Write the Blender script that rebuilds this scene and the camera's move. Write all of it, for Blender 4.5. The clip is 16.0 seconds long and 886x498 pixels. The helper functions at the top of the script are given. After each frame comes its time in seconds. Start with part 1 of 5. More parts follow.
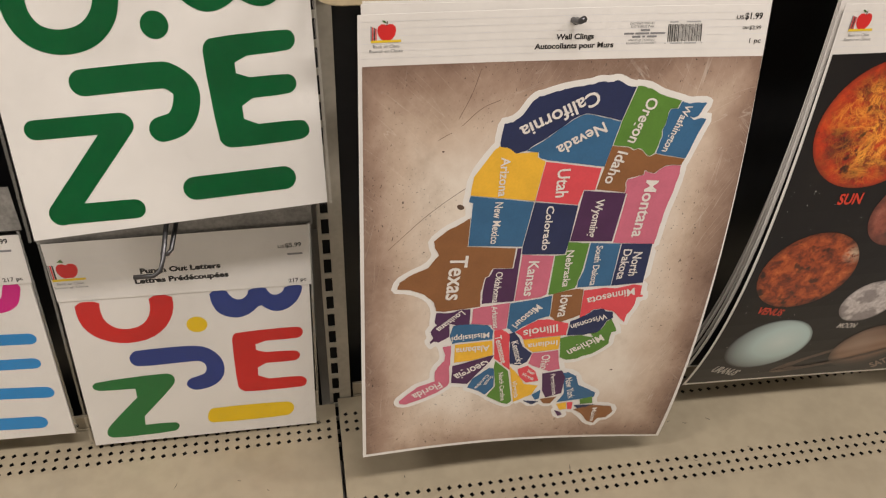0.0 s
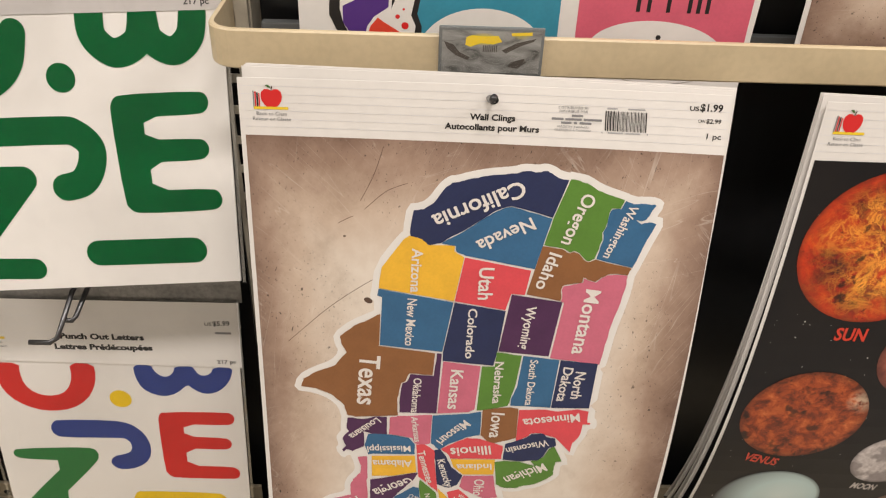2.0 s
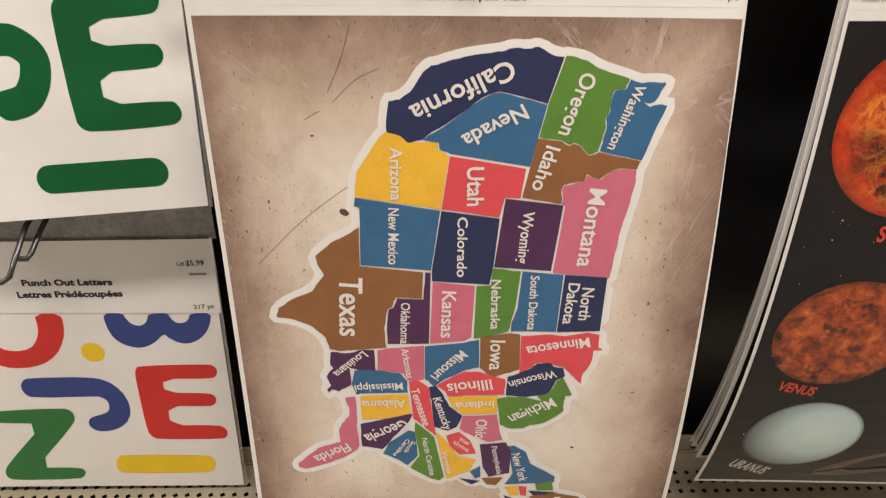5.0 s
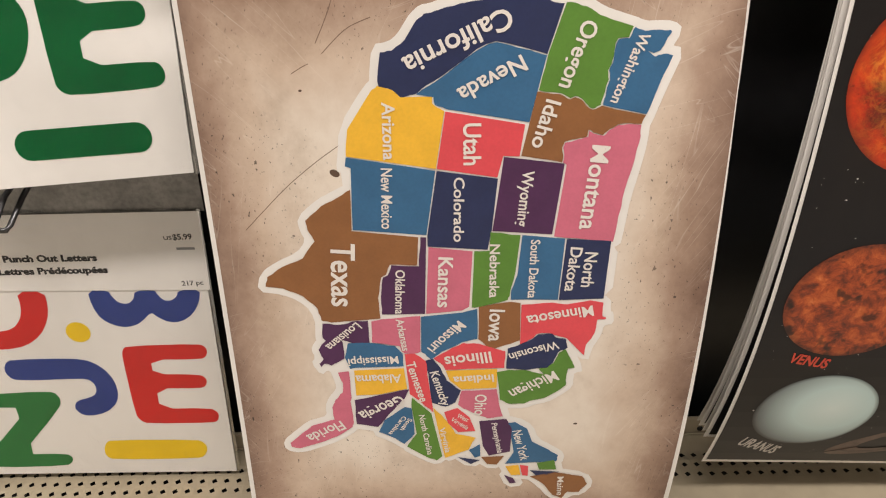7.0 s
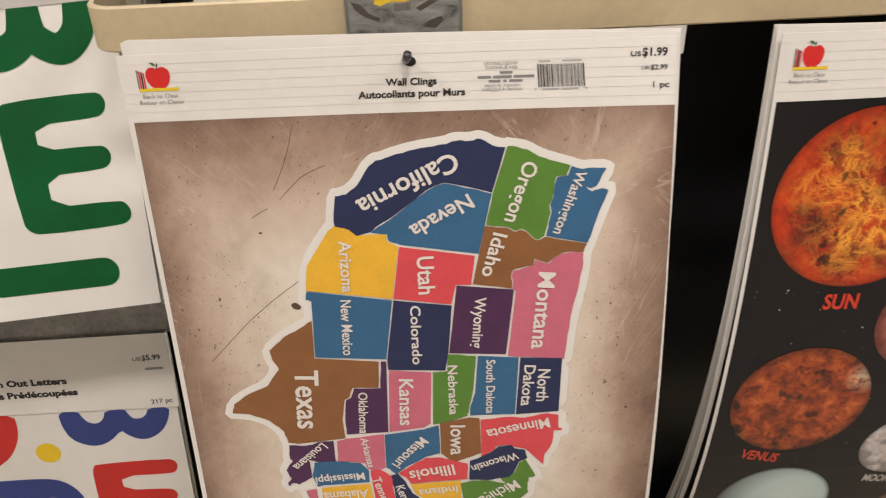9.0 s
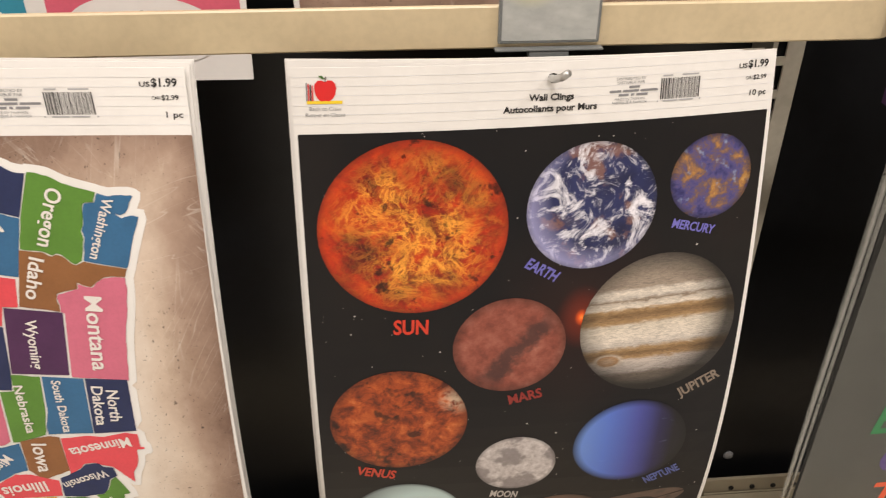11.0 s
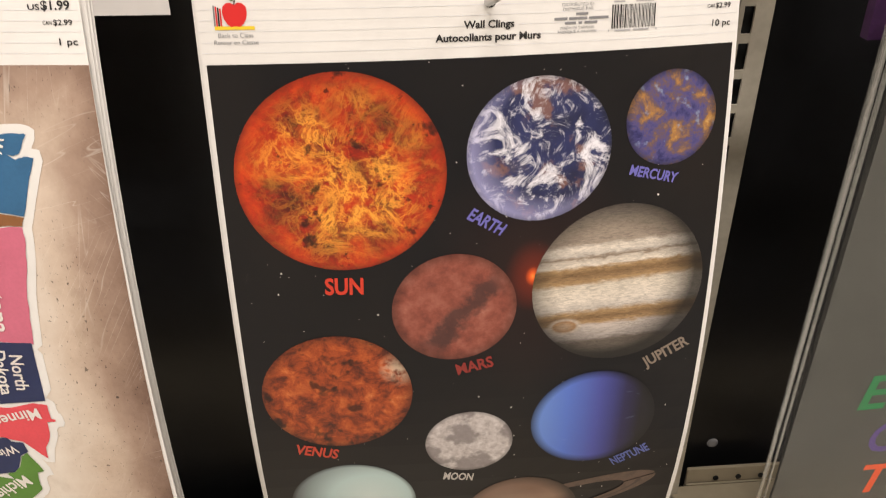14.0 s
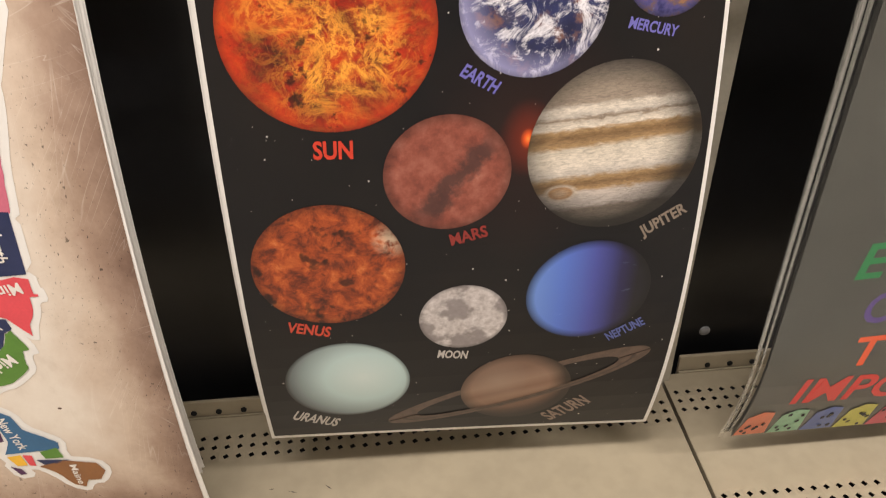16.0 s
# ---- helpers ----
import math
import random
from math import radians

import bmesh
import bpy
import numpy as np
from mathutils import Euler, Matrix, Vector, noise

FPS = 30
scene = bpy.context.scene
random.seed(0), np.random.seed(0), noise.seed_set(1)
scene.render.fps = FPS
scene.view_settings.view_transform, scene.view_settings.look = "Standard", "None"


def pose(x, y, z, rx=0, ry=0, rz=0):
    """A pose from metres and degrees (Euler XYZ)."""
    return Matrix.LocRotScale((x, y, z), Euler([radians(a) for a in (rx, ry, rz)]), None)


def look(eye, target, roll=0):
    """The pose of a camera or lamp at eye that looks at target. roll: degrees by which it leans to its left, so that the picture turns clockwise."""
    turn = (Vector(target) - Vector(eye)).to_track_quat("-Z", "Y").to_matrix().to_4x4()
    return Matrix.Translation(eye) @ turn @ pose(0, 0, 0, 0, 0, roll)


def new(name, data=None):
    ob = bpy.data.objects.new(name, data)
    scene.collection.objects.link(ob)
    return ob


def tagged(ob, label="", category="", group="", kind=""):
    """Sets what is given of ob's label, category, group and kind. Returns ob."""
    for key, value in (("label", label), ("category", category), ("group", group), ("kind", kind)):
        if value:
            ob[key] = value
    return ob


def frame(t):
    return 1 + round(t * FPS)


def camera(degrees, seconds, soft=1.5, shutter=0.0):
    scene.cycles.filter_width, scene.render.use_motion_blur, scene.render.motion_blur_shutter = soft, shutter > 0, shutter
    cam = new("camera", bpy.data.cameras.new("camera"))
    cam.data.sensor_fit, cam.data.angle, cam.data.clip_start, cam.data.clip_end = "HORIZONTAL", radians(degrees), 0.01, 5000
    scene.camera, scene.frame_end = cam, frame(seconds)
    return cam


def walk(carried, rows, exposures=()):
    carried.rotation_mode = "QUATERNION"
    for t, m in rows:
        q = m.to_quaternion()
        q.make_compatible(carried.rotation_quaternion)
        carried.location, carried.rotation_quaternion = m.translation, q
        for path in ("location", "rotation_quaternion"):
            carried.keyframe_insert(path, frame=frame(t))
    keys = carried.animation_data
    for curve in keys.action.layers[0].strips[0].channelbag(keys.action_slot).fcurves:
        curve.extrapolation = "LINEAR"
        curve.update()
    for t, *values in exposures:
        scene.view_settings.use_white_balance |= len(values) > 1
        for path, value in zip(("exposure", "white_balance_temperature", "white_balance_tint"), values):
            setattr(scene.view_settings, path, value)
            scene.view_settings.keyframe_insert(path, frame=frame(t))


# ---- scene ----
cam = camera(56.7, 16.0, soft=1.1, shutter=0.4)
PATH = [
    (0, (-0.191, -0.512, 0.881), (0.12, 0.991, -0.401), 2.9),
    (0.5, (-0.158, -0.498, 0.88), (0.114, 1.029, -0.383), 3.4),
    (1, (-0.097, -0.484, 0.867), (0.073, 1.095, -0.349), 3.2),
    (1.5, (-0.052, -0.479, 0.855), (0.028, 1.149, -0.304), 2.7),
    (2, (-0.039, -0.459, 0.844), (0.018, 1.194, -0.281), 2.4),
    (2.5, (-0.032, -0.441, 0.833), (0.013, 1.227, -0.271), 1.6),
    (3, (-0.024, -0.431, 0.821), (0.013, 1.246, -0.268), 0.9),
    (3.5, (-0.022, -0.427, 0.81), (0.013, 1.252, -0.277), 0.6),
    (4, (-0.019, -0.429, 0.789), (0.008, 1.245, -0.306), 0.2),
    (4.5, (-0.016, -0.433, 0.773), (-0.001, 1.231, -0.336), -0.2),
    (5, (-0.015, -0.438, 0.758), (-0.008, 1.213, -0.371), -0.7),
    (5.2, (-0.014, -0.439, 0.752), (-0.009, 1.209, -0.382), -0.9),
    (7.3, (-0.012, -0.428, 0.724), (-0.004, 1.231, -0.391), -1.2),
    (7.5, (-0.01, -0.423, 0.743), (0.006, 1.254, -0.345), -1.3),
    (8, (-0.004, -0.415, 0.765), (0.026, 1.304, -0.257), -1.2),
    (8.5, (-0.004, -0.416, 0.768), (0.04, 1.318, -0.228), -1.3),
    (9, (-0.001, -0.43, 0.776), (0.076, 1.292, -0.24), -2.1),
    (9.5, (0.031, -0.45, 0.8), (0.185, 1.256, -0.232), -2.3),
    (10, (0.13, -0.452, 0.799), (0.341, 1.235, -0.253), -0.9),
    (10.2, (0.165, -0.451, 0.803), (0.374, 1.227, -0.265), -0.3),
    (12.3, (0.303, -0.418, 0.779), (0.394, 1.307, -0.23), -0.5),
    (12.5, (0.304, -0.416, 0.777), (0.402, 1.309, -0.23), -0.4),
    (13, (0.304, -0.413, 0.772), (0.413, 1.312, -0.235), -0.4),
    (13.5, (0.303, -0.417, 0.756), (0.422, 1.303, -0.258), -0.3),
    (14, (0.303, -0.422, 0.741), (0.432, 1.29, -0.284), -0.3),
    (14.5, (0.301, -0.424, 0.728), (0.443, 1.273, -0.321), 0.0),
    (15, (0.3, -0.428, 0.716), (0.447, 1.245, -0.371), 0.0),
    (15.5, (0.3, -0.429, 0.706), (0.455, 1.219, -0.417), -0.2),
    (16, (0.297, -0.431, 0.697), (0.454, 1.191, -0.461), -0.5),
]
walk(cam, [(t, look(eye, target, roll)) for t, eye, target, roll in PATH],
     exposures=[(0, -0.50), (1.5, -0.46), (2, -0.26), (3, -0.31), (4, -0.17), (5, -0.31), (7.5, -0.22), (9, -0.38), (9.5, -0.16), (10.2, -0.02), (12.3, -0.20), (13.5, 0.04), (14, 0.0), (16, 0.02)])

# ---- light: warm white shop lamps in the ceiling, soft light from the hall around ----
world = bpy.data.worlds.new("shop_hall")
scene.world = world
world.use_nodes = True
world.node_tree.nodes["Background"].inputs[0].default_value = (1.0, 0.94, 0.88, 1)
world.node_tree.nodes["Background"].inputs[1].default_value = 0.10


def ceiling_lamp(x, y, z, sx, sy, watts):
    data = bpy.data.lights.new("ceiling_lamp", "AREA")
    data.shape, data.size, data.size_y, data.energy = "RECTANGLE", sx, sy, watts
    data.color = (1.0, 0.91, 0.845)
    ob = new("ceiling_lamp", data)
    ob.matrix_world = look((x, y, z), (x, y + 0.001, 0))
    return ob


for lx in (-2.3, 0.15, 2.6):
    ceiling_lamp(lx, -1.05, 2.96, 1.25, 0.25, 66)


# ---- materials ----
def material(name, color, rough=0.5, metal=0.0, spec=0.5, vary=0.0, scale=40.0, bump=0.0, bump_scale=200.0, coat=0.0):
    m = bpy.data.materials.new(name)
    m.use_nodes = True
    t = m.node_tree
    b = t.nodes["Principled BSDF"]
    b.inputs["Base Color"].default_value = (*color, 1)
    b.inputs["Roughness"].default_value = rough
    b.inputs["Metallic"].default_value = metal
    b.inputs["Specular IOR Level"].default_value = spec
    b.inputs["Coat Weight"].default_value = coat
    b.inputs["Coat Roughness"].default_value = 0.15
    geo = t.nodes.new("ShaderNodeNewGeometry")
    if vary:
        col = None
        for s, amount in ((scale, vary), (scale * 9, vary * 0.6)):
            n = t.nodes.new("ShaderNodeTexNoise")
            n.inputs["Scale"].default_value, n.inputs["Detail"].default_value = s, 4
            t.links.new(geo.outputs["Position"], n.inputs["Vector"])
            mix = t.nodes.new("ShaderNodeMix")
            mix.data_type, mix.blend_type = "RGBA", "MULTIPLY"
            mix.inputs["Factor"].default_value = amount
            if col is None:
                mix.inputs["A"].default_value = (*color, 1)
            else:
                t.links.new(col, mix.inputs["A"])
            ramp = t.nodes.new("ShaderNodeValToRGB")
            ramp.color_ramp.elements[0].position, ramp.color_ramp.elements[1].position = 0.35, 0.6
            t.links.new(n.outputs["Fac"], ramp.inputs["Fac"])
            t.links.new(ramp.outputs["Color"], mix.inputs["B"])
            col = mix.outputs["Result"]
        t.links.new(col, b.inputs["Base Color"])
    if bump:
        n = t.nodes.new("ShaderNodeTexNoise")
        n.inputs["Scale"].default_value, n.inputs["Detail"].default_value = bump_scale, 3
        t.links.new(geo.outputs["Position"], n.inputs["Vector"])
        u = t.nodes.new("ShaderNodeBump")
        u.inputs["Strength"].default_value, u.inputs["Distance"].default_value = bump, 0.001
        t.links.new(n.outputs["Fac"], u.inputs["Height"])
        t.links.new(u.outputs["Normal"], b.inputs["Normal"])
    return m


class Net:
    """Short hand for a printed picture's colours, worked out from the print's own UV."""

    def __init__(self, name, rough=0.35, spec=0.5):
        self.m = bpy.data.materials.new(name)
        self.m.use_nodes = True
        self.t = self.m.node_tree
        self.b = self.t.nodes["Principled BSDF"]
        self.b.inputs["Roughness"].default_value = rough
        self.b.inputs["Specular IOR Level"].default_value = spec
        self.uv = self.t.nodes.new("ShaderNodeUVMap").outputs["UV"]

    def noise(self, scale, detail=5, rough=0.55, warp=0.0, stretch=(1, 1, 1), shift=0.0, turn=0.0):
        mp = self.t.nodes.new("ShaderNodeMapping")
        mp.inputs["Scale"].default_value = stretch
        mp.inputs["Location"].default_value = (shift, shift * 1.7, shift * 0.3)
        if turn:
            turned = self.t.nodes.new("ShaderNodeMapping")
            turned.inputs["Rotation"].default_value = (0, 0, math.radians(turn))
            self.t.links.new(self.uv, turned.inputs["Vector"])
            self.t.links.new(turned.outputs["Vector"], mp.inputs["Vector"])
        else:
            self.t.links.new(self.uv, mp.inputs["Vector"])
        n = self.t.nodes.new("ShaderNodeTexNoise")
        n.inputs["Scale"].default_value, n.inputs["Detail"].default_value = scale, detail
        n.inputs["Roughness"].default_value, n.inputs["Distortion"].default_value = rough, warp
        self.t.links.new(mp.outputs["Vector"], n.inputs["Vector"])
        return n.outputs["Fac"]

    def ramp(self, fac, stops):
        r = self.t.nodes.new("ShaderNodeValToRGB")
        e = r.color_ramp.elements
        while len(e) < len(stops):
            e.new(0.5)
        for el, (p, c) in zip(e, stops):
            el.position = p
            el.color = (c, c, c, 1) if isinstance(c, (int, float)) else (*c, 1)
        self.t.links.new(fac, r.inputs["Fac"])
        return r.outputs["Color"]

    def mix(self, a, b, fac=1.0, how="MIX"):
        x = self.t.nodes.new("ShaderNodeMix")
        x.data_type, x.blend_type = "RGBA", how
        for key, v in (("Factor", fac), ("A", a), ("B", b)):
            if isinstance(v, tuple):
                x.inputs[key].default_value = (*v, 1)
            elif isinstance(v, (int, float)):
                x.inputs[key].default_value = v
            else:
                self.t.links.new(v, x.inputs[key])
        return x.outputs["Result"]

    def calc(self, how, a, b=0.0):
        x = self.t.nodes.new("ShaderNodeMath")
        x.operation = how
        for n, v in ((0, a), (1, b)):
            if isinstance(v, (int, float)):
                x.inputs[n].default_value = v
            else:
                self.t.links.new(v, x.inputs[n])
        return x.outputs[0]

    def axis(self, n):
        s = self.t.nodes.new("ShaderNodeSeparateXYZ")
        self.t.links.new(self.uv, s.inputs[0])
        return s.outputs[n]

    def radius(self, cx=0.0, cy=0.0):
        dx, dy = self.calc("SUBTRACT", self.axis(0), cx), self.calc("SUBTRACT", self.axis(1), cy)
        return self.calc("SQRT", self.calc("ADD", self.calc("MULTIPLY", dx, dx), self.calc("MULTIPLY", dy, dy)))

    def done(self, color):
        self.t.links.new(color, self.b.inputs["Base Color"])
        return self.m


def parchment_print():
    n = Net("parchment_print", 0.42, 0.4)
    base = n.ramp(n.noise(4, 8, 0.68), [(0.28, (0.55, 0.46, 0.375)), (0.48, (0.75, 0.67, 0.58)), (0.72, (0.84, 0.775, 0.69))])
    edge = n.calc("MAXIMUM", n.calc("ABSOLUTE", n.calc("SUBTRACT", n.axis(0), 0.5)), n.calc("ABSOLUTE", n.calc("SUBTRACT", n.axis(1), 0.5)))
    wob = n.calc("ADD", edge, n.calc("MULTIPLY", n.calc("SUBTRACT", n.noise(5, 8, 0.7), 0.5), 0.20))
    base = n.mix(base, n.ramp(wob, [(0.27, (1, 1, 1)), (0.38, (0.78, 0.69, 0.63)), (0.45, (0.50, 0.39, 0.34)), (0.52, (0.24, 0.16, 0.135))]), 1.0, "MULTIPLY")
    near_edge = n.calc("ADD", n.noise(3.5, 4, 0.6, shift=4.0), n.calc("MULTIPLY", edge, 0.55))
    for scale, low, high, far in ((110, 0.285, 0.325, 0.66), (230, 0.275, 0.325, 0.62)):
        specks = n.ramp(n.noise(scale, 2, 0.55, 0.4, (1, 0.75, 1), scale * 0.1), [(low, 0.22), (high, 1.0)])
        where = n.ramp(near_edge, [(far, 0.0), (far + 0.12, 0.95)])
        base = n.mix(base, n.mix((1.0, 1.0, 1.0), specks, where), 1.0, "MULTIPLY")
    for turn, shift, scale in ((38, 2.0, 5.0), (-52, 7.0, 6.0), (12, 4.0, 4.0), (75, 9.0, 6.0)):
        line = n.calc("ABSOLUTE", n.calc("SUBTRACT", n.noise(scale, 1, 0.4, 0.15, (9, 0.55, 1), shift, turn=turn), 0.5))
        part_of = n.ramp(n.noise(4, 3, 0.5, shift=shift + 11), [(0.52, 0.0), (0.64, 0.30)])
        thin = n.ramp(line, [(0.0, 0.9), (0.003, 0.6), (0.008, 0.0)])
        base = n.mix(base, (0.83, 0.77, 0.69), n.calc("MULTIPLY", thin, part_of))
    return n.done(base)


def night_print():
    n = Net("night_sky_print", 0.30, 0.30)
    base = n.ramp(n.noise(2.0, 3), [(0.35, (0.006, 0.006, 0.008)), (0.62, (0.012, 0.010, 0.010)), (0.8, (0.020, 0.012, 0.010))])
    red = n.ramp(n.radius(0.595, 0.654), [(0.0, (1.0, 0.30, 0.05)), (0.006, (0.80, 0.10, 0.01)), (0.016, (0.13, 0.014, 0.003)), (0.06, (0.012, 0.003, 0.001)), (0.22, (0, 0, 0))])
    base = n.mix(base, red, 1.0, "ADD")
    return n.done(base)


def planet(name, parts, shade=(0.80, 1.0), lit=(0.0, 0.0), low=0.25):
    """A printed photograph of a planet: colours from parts(net), darker towards its photographed limb."""
    n = Net(name, 0.32, 0.5)
    color = parts(n)
    limb = n.ramp(n.radius(*lit), [(0.0, 1.0), (min(shade[0], 0.99), 1.0), (min(shade[1], 1.0), low)])
    return n.done(n.mix(color, limb, 1.0, "MULTIPLY"))


def sun_parts(n):
    base = n.ramp(n.noise(2.6, 10, 0.68, 0.5), [(0.34, (0.035, 0.003, 0.002)), (0.44, (0.18, 0.010, 0.003)), (0.53, (0.38, 0.018, 0.003)), (0.64, (0.58, 0.042, 0.004)), (0.76, (0.78, 0.10, 0.007))])
    glow = None
    for scale, shift, strength in ((1.6, 3.0, 1.0), (3.4, 7.0, 0.8), (6.5, 12.0, 0.45)):
        ridge = n.calc("ABSOLUTE", n.calc("SUBTRACT", n.noise(scale, 8, 0.66, 0.6, shift=shift), 0.5))
        vein = n.ramp(ridge, [(0.0, strength), (0.012, strength * 0.75), (0.035, strength * 0.22), (0.07, 0.0)])
        glow = vein if glow is None else n.calc("MAXIMUM", glow, vein)
    patch = n.ramp(n.noise(1.5, 5, 0.55, shift=9.0), [(0.38, 0.30), (0.58, 1.0)])
    middle = n.ramp(n.radius(0.0, -0.05), [(0.55, 1.0), (0.90, 0.30), (1.0, 0.1)])
    c = n.mix(base, (1.0, 0.42, 0.05), n.calc("MULTIPLY", n.calc("MULTIPLY", glow, middle), patch))
    c = n.mix(c, (0.60, 0.042, 0.004), n.ramp(n.radius(), [(0.72, 0.0), (0.97, 0.40)]))
    spots = n.ramp(n.noise(4.4, 5, 0.6, 0.2, shift=8.0), [(0.32, 0.02), (0.365, 0.3), (0.40, 1.0)])
    return n.mix(c, spots, 0.85, "MULTIPLY")


def earth_parts(n):
    sea = n.ramp(n.noise(2.0, 5, shift=1.0), [(0.3, (0.010, 0.012, 0.045)), (0.6, (0.022, 0.030, 0.115)), (0.8, (0.10, 0.075, 0.085))])
    land = n.ramp(n.noise(1.3, 6, 0.6, shift=5.0), [(0.52, 0.0), (0.57, 0.75)])
    sea = n.mix(sea, (0.24, 0.115, 0.08), land)
    swirl = n.noise(2.3, 12, 0.76, 1.2)
    cloud = n.ramp(swirl, [(0.49, 0.0), (0.55, 0.65), (0.62, 1.0)])
    c = n.mix(sea, (0.84, 0.82, 0.88), cloud)
    return n.mix(c, (0.42, 0.41, 0.70), n.ramp(n.calc("MULTIPLY", n.radius(0.22, 0.18), 0.7), [(0.58, 0.0), (0.92, 0.85)]))


def mercury_parts(n):
    c = n.ramp(n.noise(1.7, 9, 0.70, 0.3), [(0.36, (0.02, 0.02, 0.11)), (0.46, (0.08, 0.07, 0.22)), (0.53, (0.15, 0.09, 0.09)), (0.62, (0.42, 0.20, 0.05)), (0.72, (0.62, 0.42, 0.16))])
    return n.mix(c, (0.35, 0.45, 0.62), n.ramp(n.noise(3.4, 5, shift=4.0), [(0.6, 0.0), (0.72, 0.8)]))


def jupiter_parts(n):
    curl = n.calc("MULTIPLY", n.calc("SUBTRACT", n.noise(3.6, 9, 0.68, 1.2, (1, 2.4, 1)), 0.5), 0.075)
    y = n.calc("ADD", n.calc("ADD", n.calc("MULTIPLY", n.axis(1), 0.5), 0.5), n.calc("ADD", curl, n.calc("MULTIPLY", n.axis(0), -0.02)))
    cream, gold, brown, grey = (0.78, 0.70, 0.60), (0.42, 0.27, 0.13), (0.22, 0.125, 0.055), (0.30, 0.25, 0.20)
    c = n.ramp(y, [(0.0, (0.16, 0.14, 0.12)), (0.10, grey), (0.145, (0.24, 0.19, 0.155)), (0.17, (0.52, 0.46, 0.42)), (0.25, (0.56, 0.49, 0.44)), (0.275, gold), (0.31, brown), (0.345, gold), (0.375, (0.60, 0.54, 0.48)),
                   (0.42, cream), (0.52, (0.72, 0.64, 0.53)), (0.55, gold), (0.60, brown), (0.635, gold), (0.655, cream), (0.69, (0.62, 0.54, 0.45)), (0.70, (0.26, 0.19, 0.13)), (0.72, (0.62, 0.56, 0.49)),
                   (0.76, cream), (0.79, (0.36, 0.29, 0.23)), (0.88, (0.33, 0.27, 0.21)), (1.0, (0.24, 0.20, 0.17))])
    spot = n.calc("SQRT", n.calc("ADD", n.calc("POWER", n.calc("MULTIPLY", n.calc("ADD", n.axis(0), 0.60), 0.55), 2.0), n.calc("POWER", n.calc("ADD", n.axis(1), 0.50), 2.0)))
    c = n.mix(c, (0.62, 0.52, 0.42), n.ramp(spot, [(0.09, 0.9), (0.12, 0.0)]))
    c = n.mix(c, (0.42, 0.23, 0.10), n.ramp(spot, [(0.02, 0.55), (0.07, 0.95), (0.088, 0.0)]))
    fine = n.ramp(n.noise(8, 7, 0.66, 1.6, (1, 4, 1), 3.0), [(0.34, 0.58), (0.6, 1.06)])
    return n.mix(c, fine, 0.9, "MULTIPLY")


def mars_parts(n):
    c = n.ramp(n.noise(3.0, 9, 0.66), [(0.33, (0.15, 0.035, 0.026)), (0.48, (0.27, 0.070, 0.045)), (0.62, (0.36, 0.115, 0.080)), (0.75, (0.46, 0.19, 0.14))])
    d = n.calc("ADD", n.calc("SUBTRACT", n.axis(0), n.calc("MULTIPLY", n.axis(1), 0.85)), n.calc("MULTIPLY", n.calc("SUBTRACT", n.noise(2.4, 8, 0.68), 0.5), 1.3))
    dark = n.ramp(n.calc("ABSOLUTE", n.calc("SUBTRACT", d, 0.22)), [(0.10, 0.85), (0.20, 0.55), (0.34, 0.0)])
    within = n.ramp(n.radius(), [(0.70, 1.0), (0.95, 0.2)])
    return n.mix(c, (0.055, 0.024, 0.022), n.calc("MULTIPLY", dark, within))


def venus_parts(n):
    c = n.ramp(n.noise(3.6, 10, 0.72, 0.4), [(0.34, (0.05, 0.010, 0.005)), (0.44, (0.19, 0.030, 0.008)), (0.53, (0.40, 0.070, 0.014)), (0.62, (0.56, 0.13, 0.03)), (0.72, (0.68, 0.28, 0.10))])
    pits = n.ramp(n.noise(4.2, 3, 0.5, 0.1, shift=6.0), [(0.30, 0.12), (0.36, 0.45), (0.40, 1.0)])
    c = n.mix(c, pits, 0.9, "MULTIPLY")
    return n.mix(c, (0.90, 0.66, 0.46), n.calc("MULTIPLY", n.ramp(n.radius(0.86, 0.42), [(0.0, 1.0), (0.32, 0.0)]), n.ramp(n.noise(6, 6, 0.6, 0.6, shift=2.5), [(0.40, 0.0), (0.56, 1.0)])))


def moon_parts(n):
    c = n.ramp(n.noise(6, 8, 0.66), [(0.33, (0.38, 0.335, 0.325)), (0.5, (0.56, 0.51, 0.50)), (0.68, (0.72, 0.68, 0.67))])
    return n.mix(c, (0.22, 0.19, 0.19), n.ramp(n.noise(1.3, 6, 0.55, shift=2.0), [(0.49, 0.0), (0.56, 0.80)]))


def neptune_parts(n):
    c = n.ramp(n.calc("ADD", n.calc("MULTIPLY", n.axis(0), 0.5), 0.5), [(0.0, (0.16, 0.30, 0.72)), (0.28, (0.10, 0.19, 0.64)), (0.53, (0.07, 0.085, 0.38)), (0.74, (0.022, 0.018, 0.08)), (0.88, (0.008, 0.007, 0.012))])
    return n.mix(c, (0.45, 0.62, 0.88), n.ramp(n.noise(2.5, 5, 0.6, 0.5, (1, 2.5, 1)), [(0.64, 0.0), (0.80, 0.2)]))


def uranus_parts(n):
    return n.ramp(n.calc("MULTIPLY", n.radius(0.25, 0.1), 0.74), [(0.0, (0.66, 0.78, 0.77)), (0.45, (0.52, 0.68, 0.68)), (0.70, (0.30, 0.38, 0.39)), (0.93, (0.07, 0.075, 0.08))])


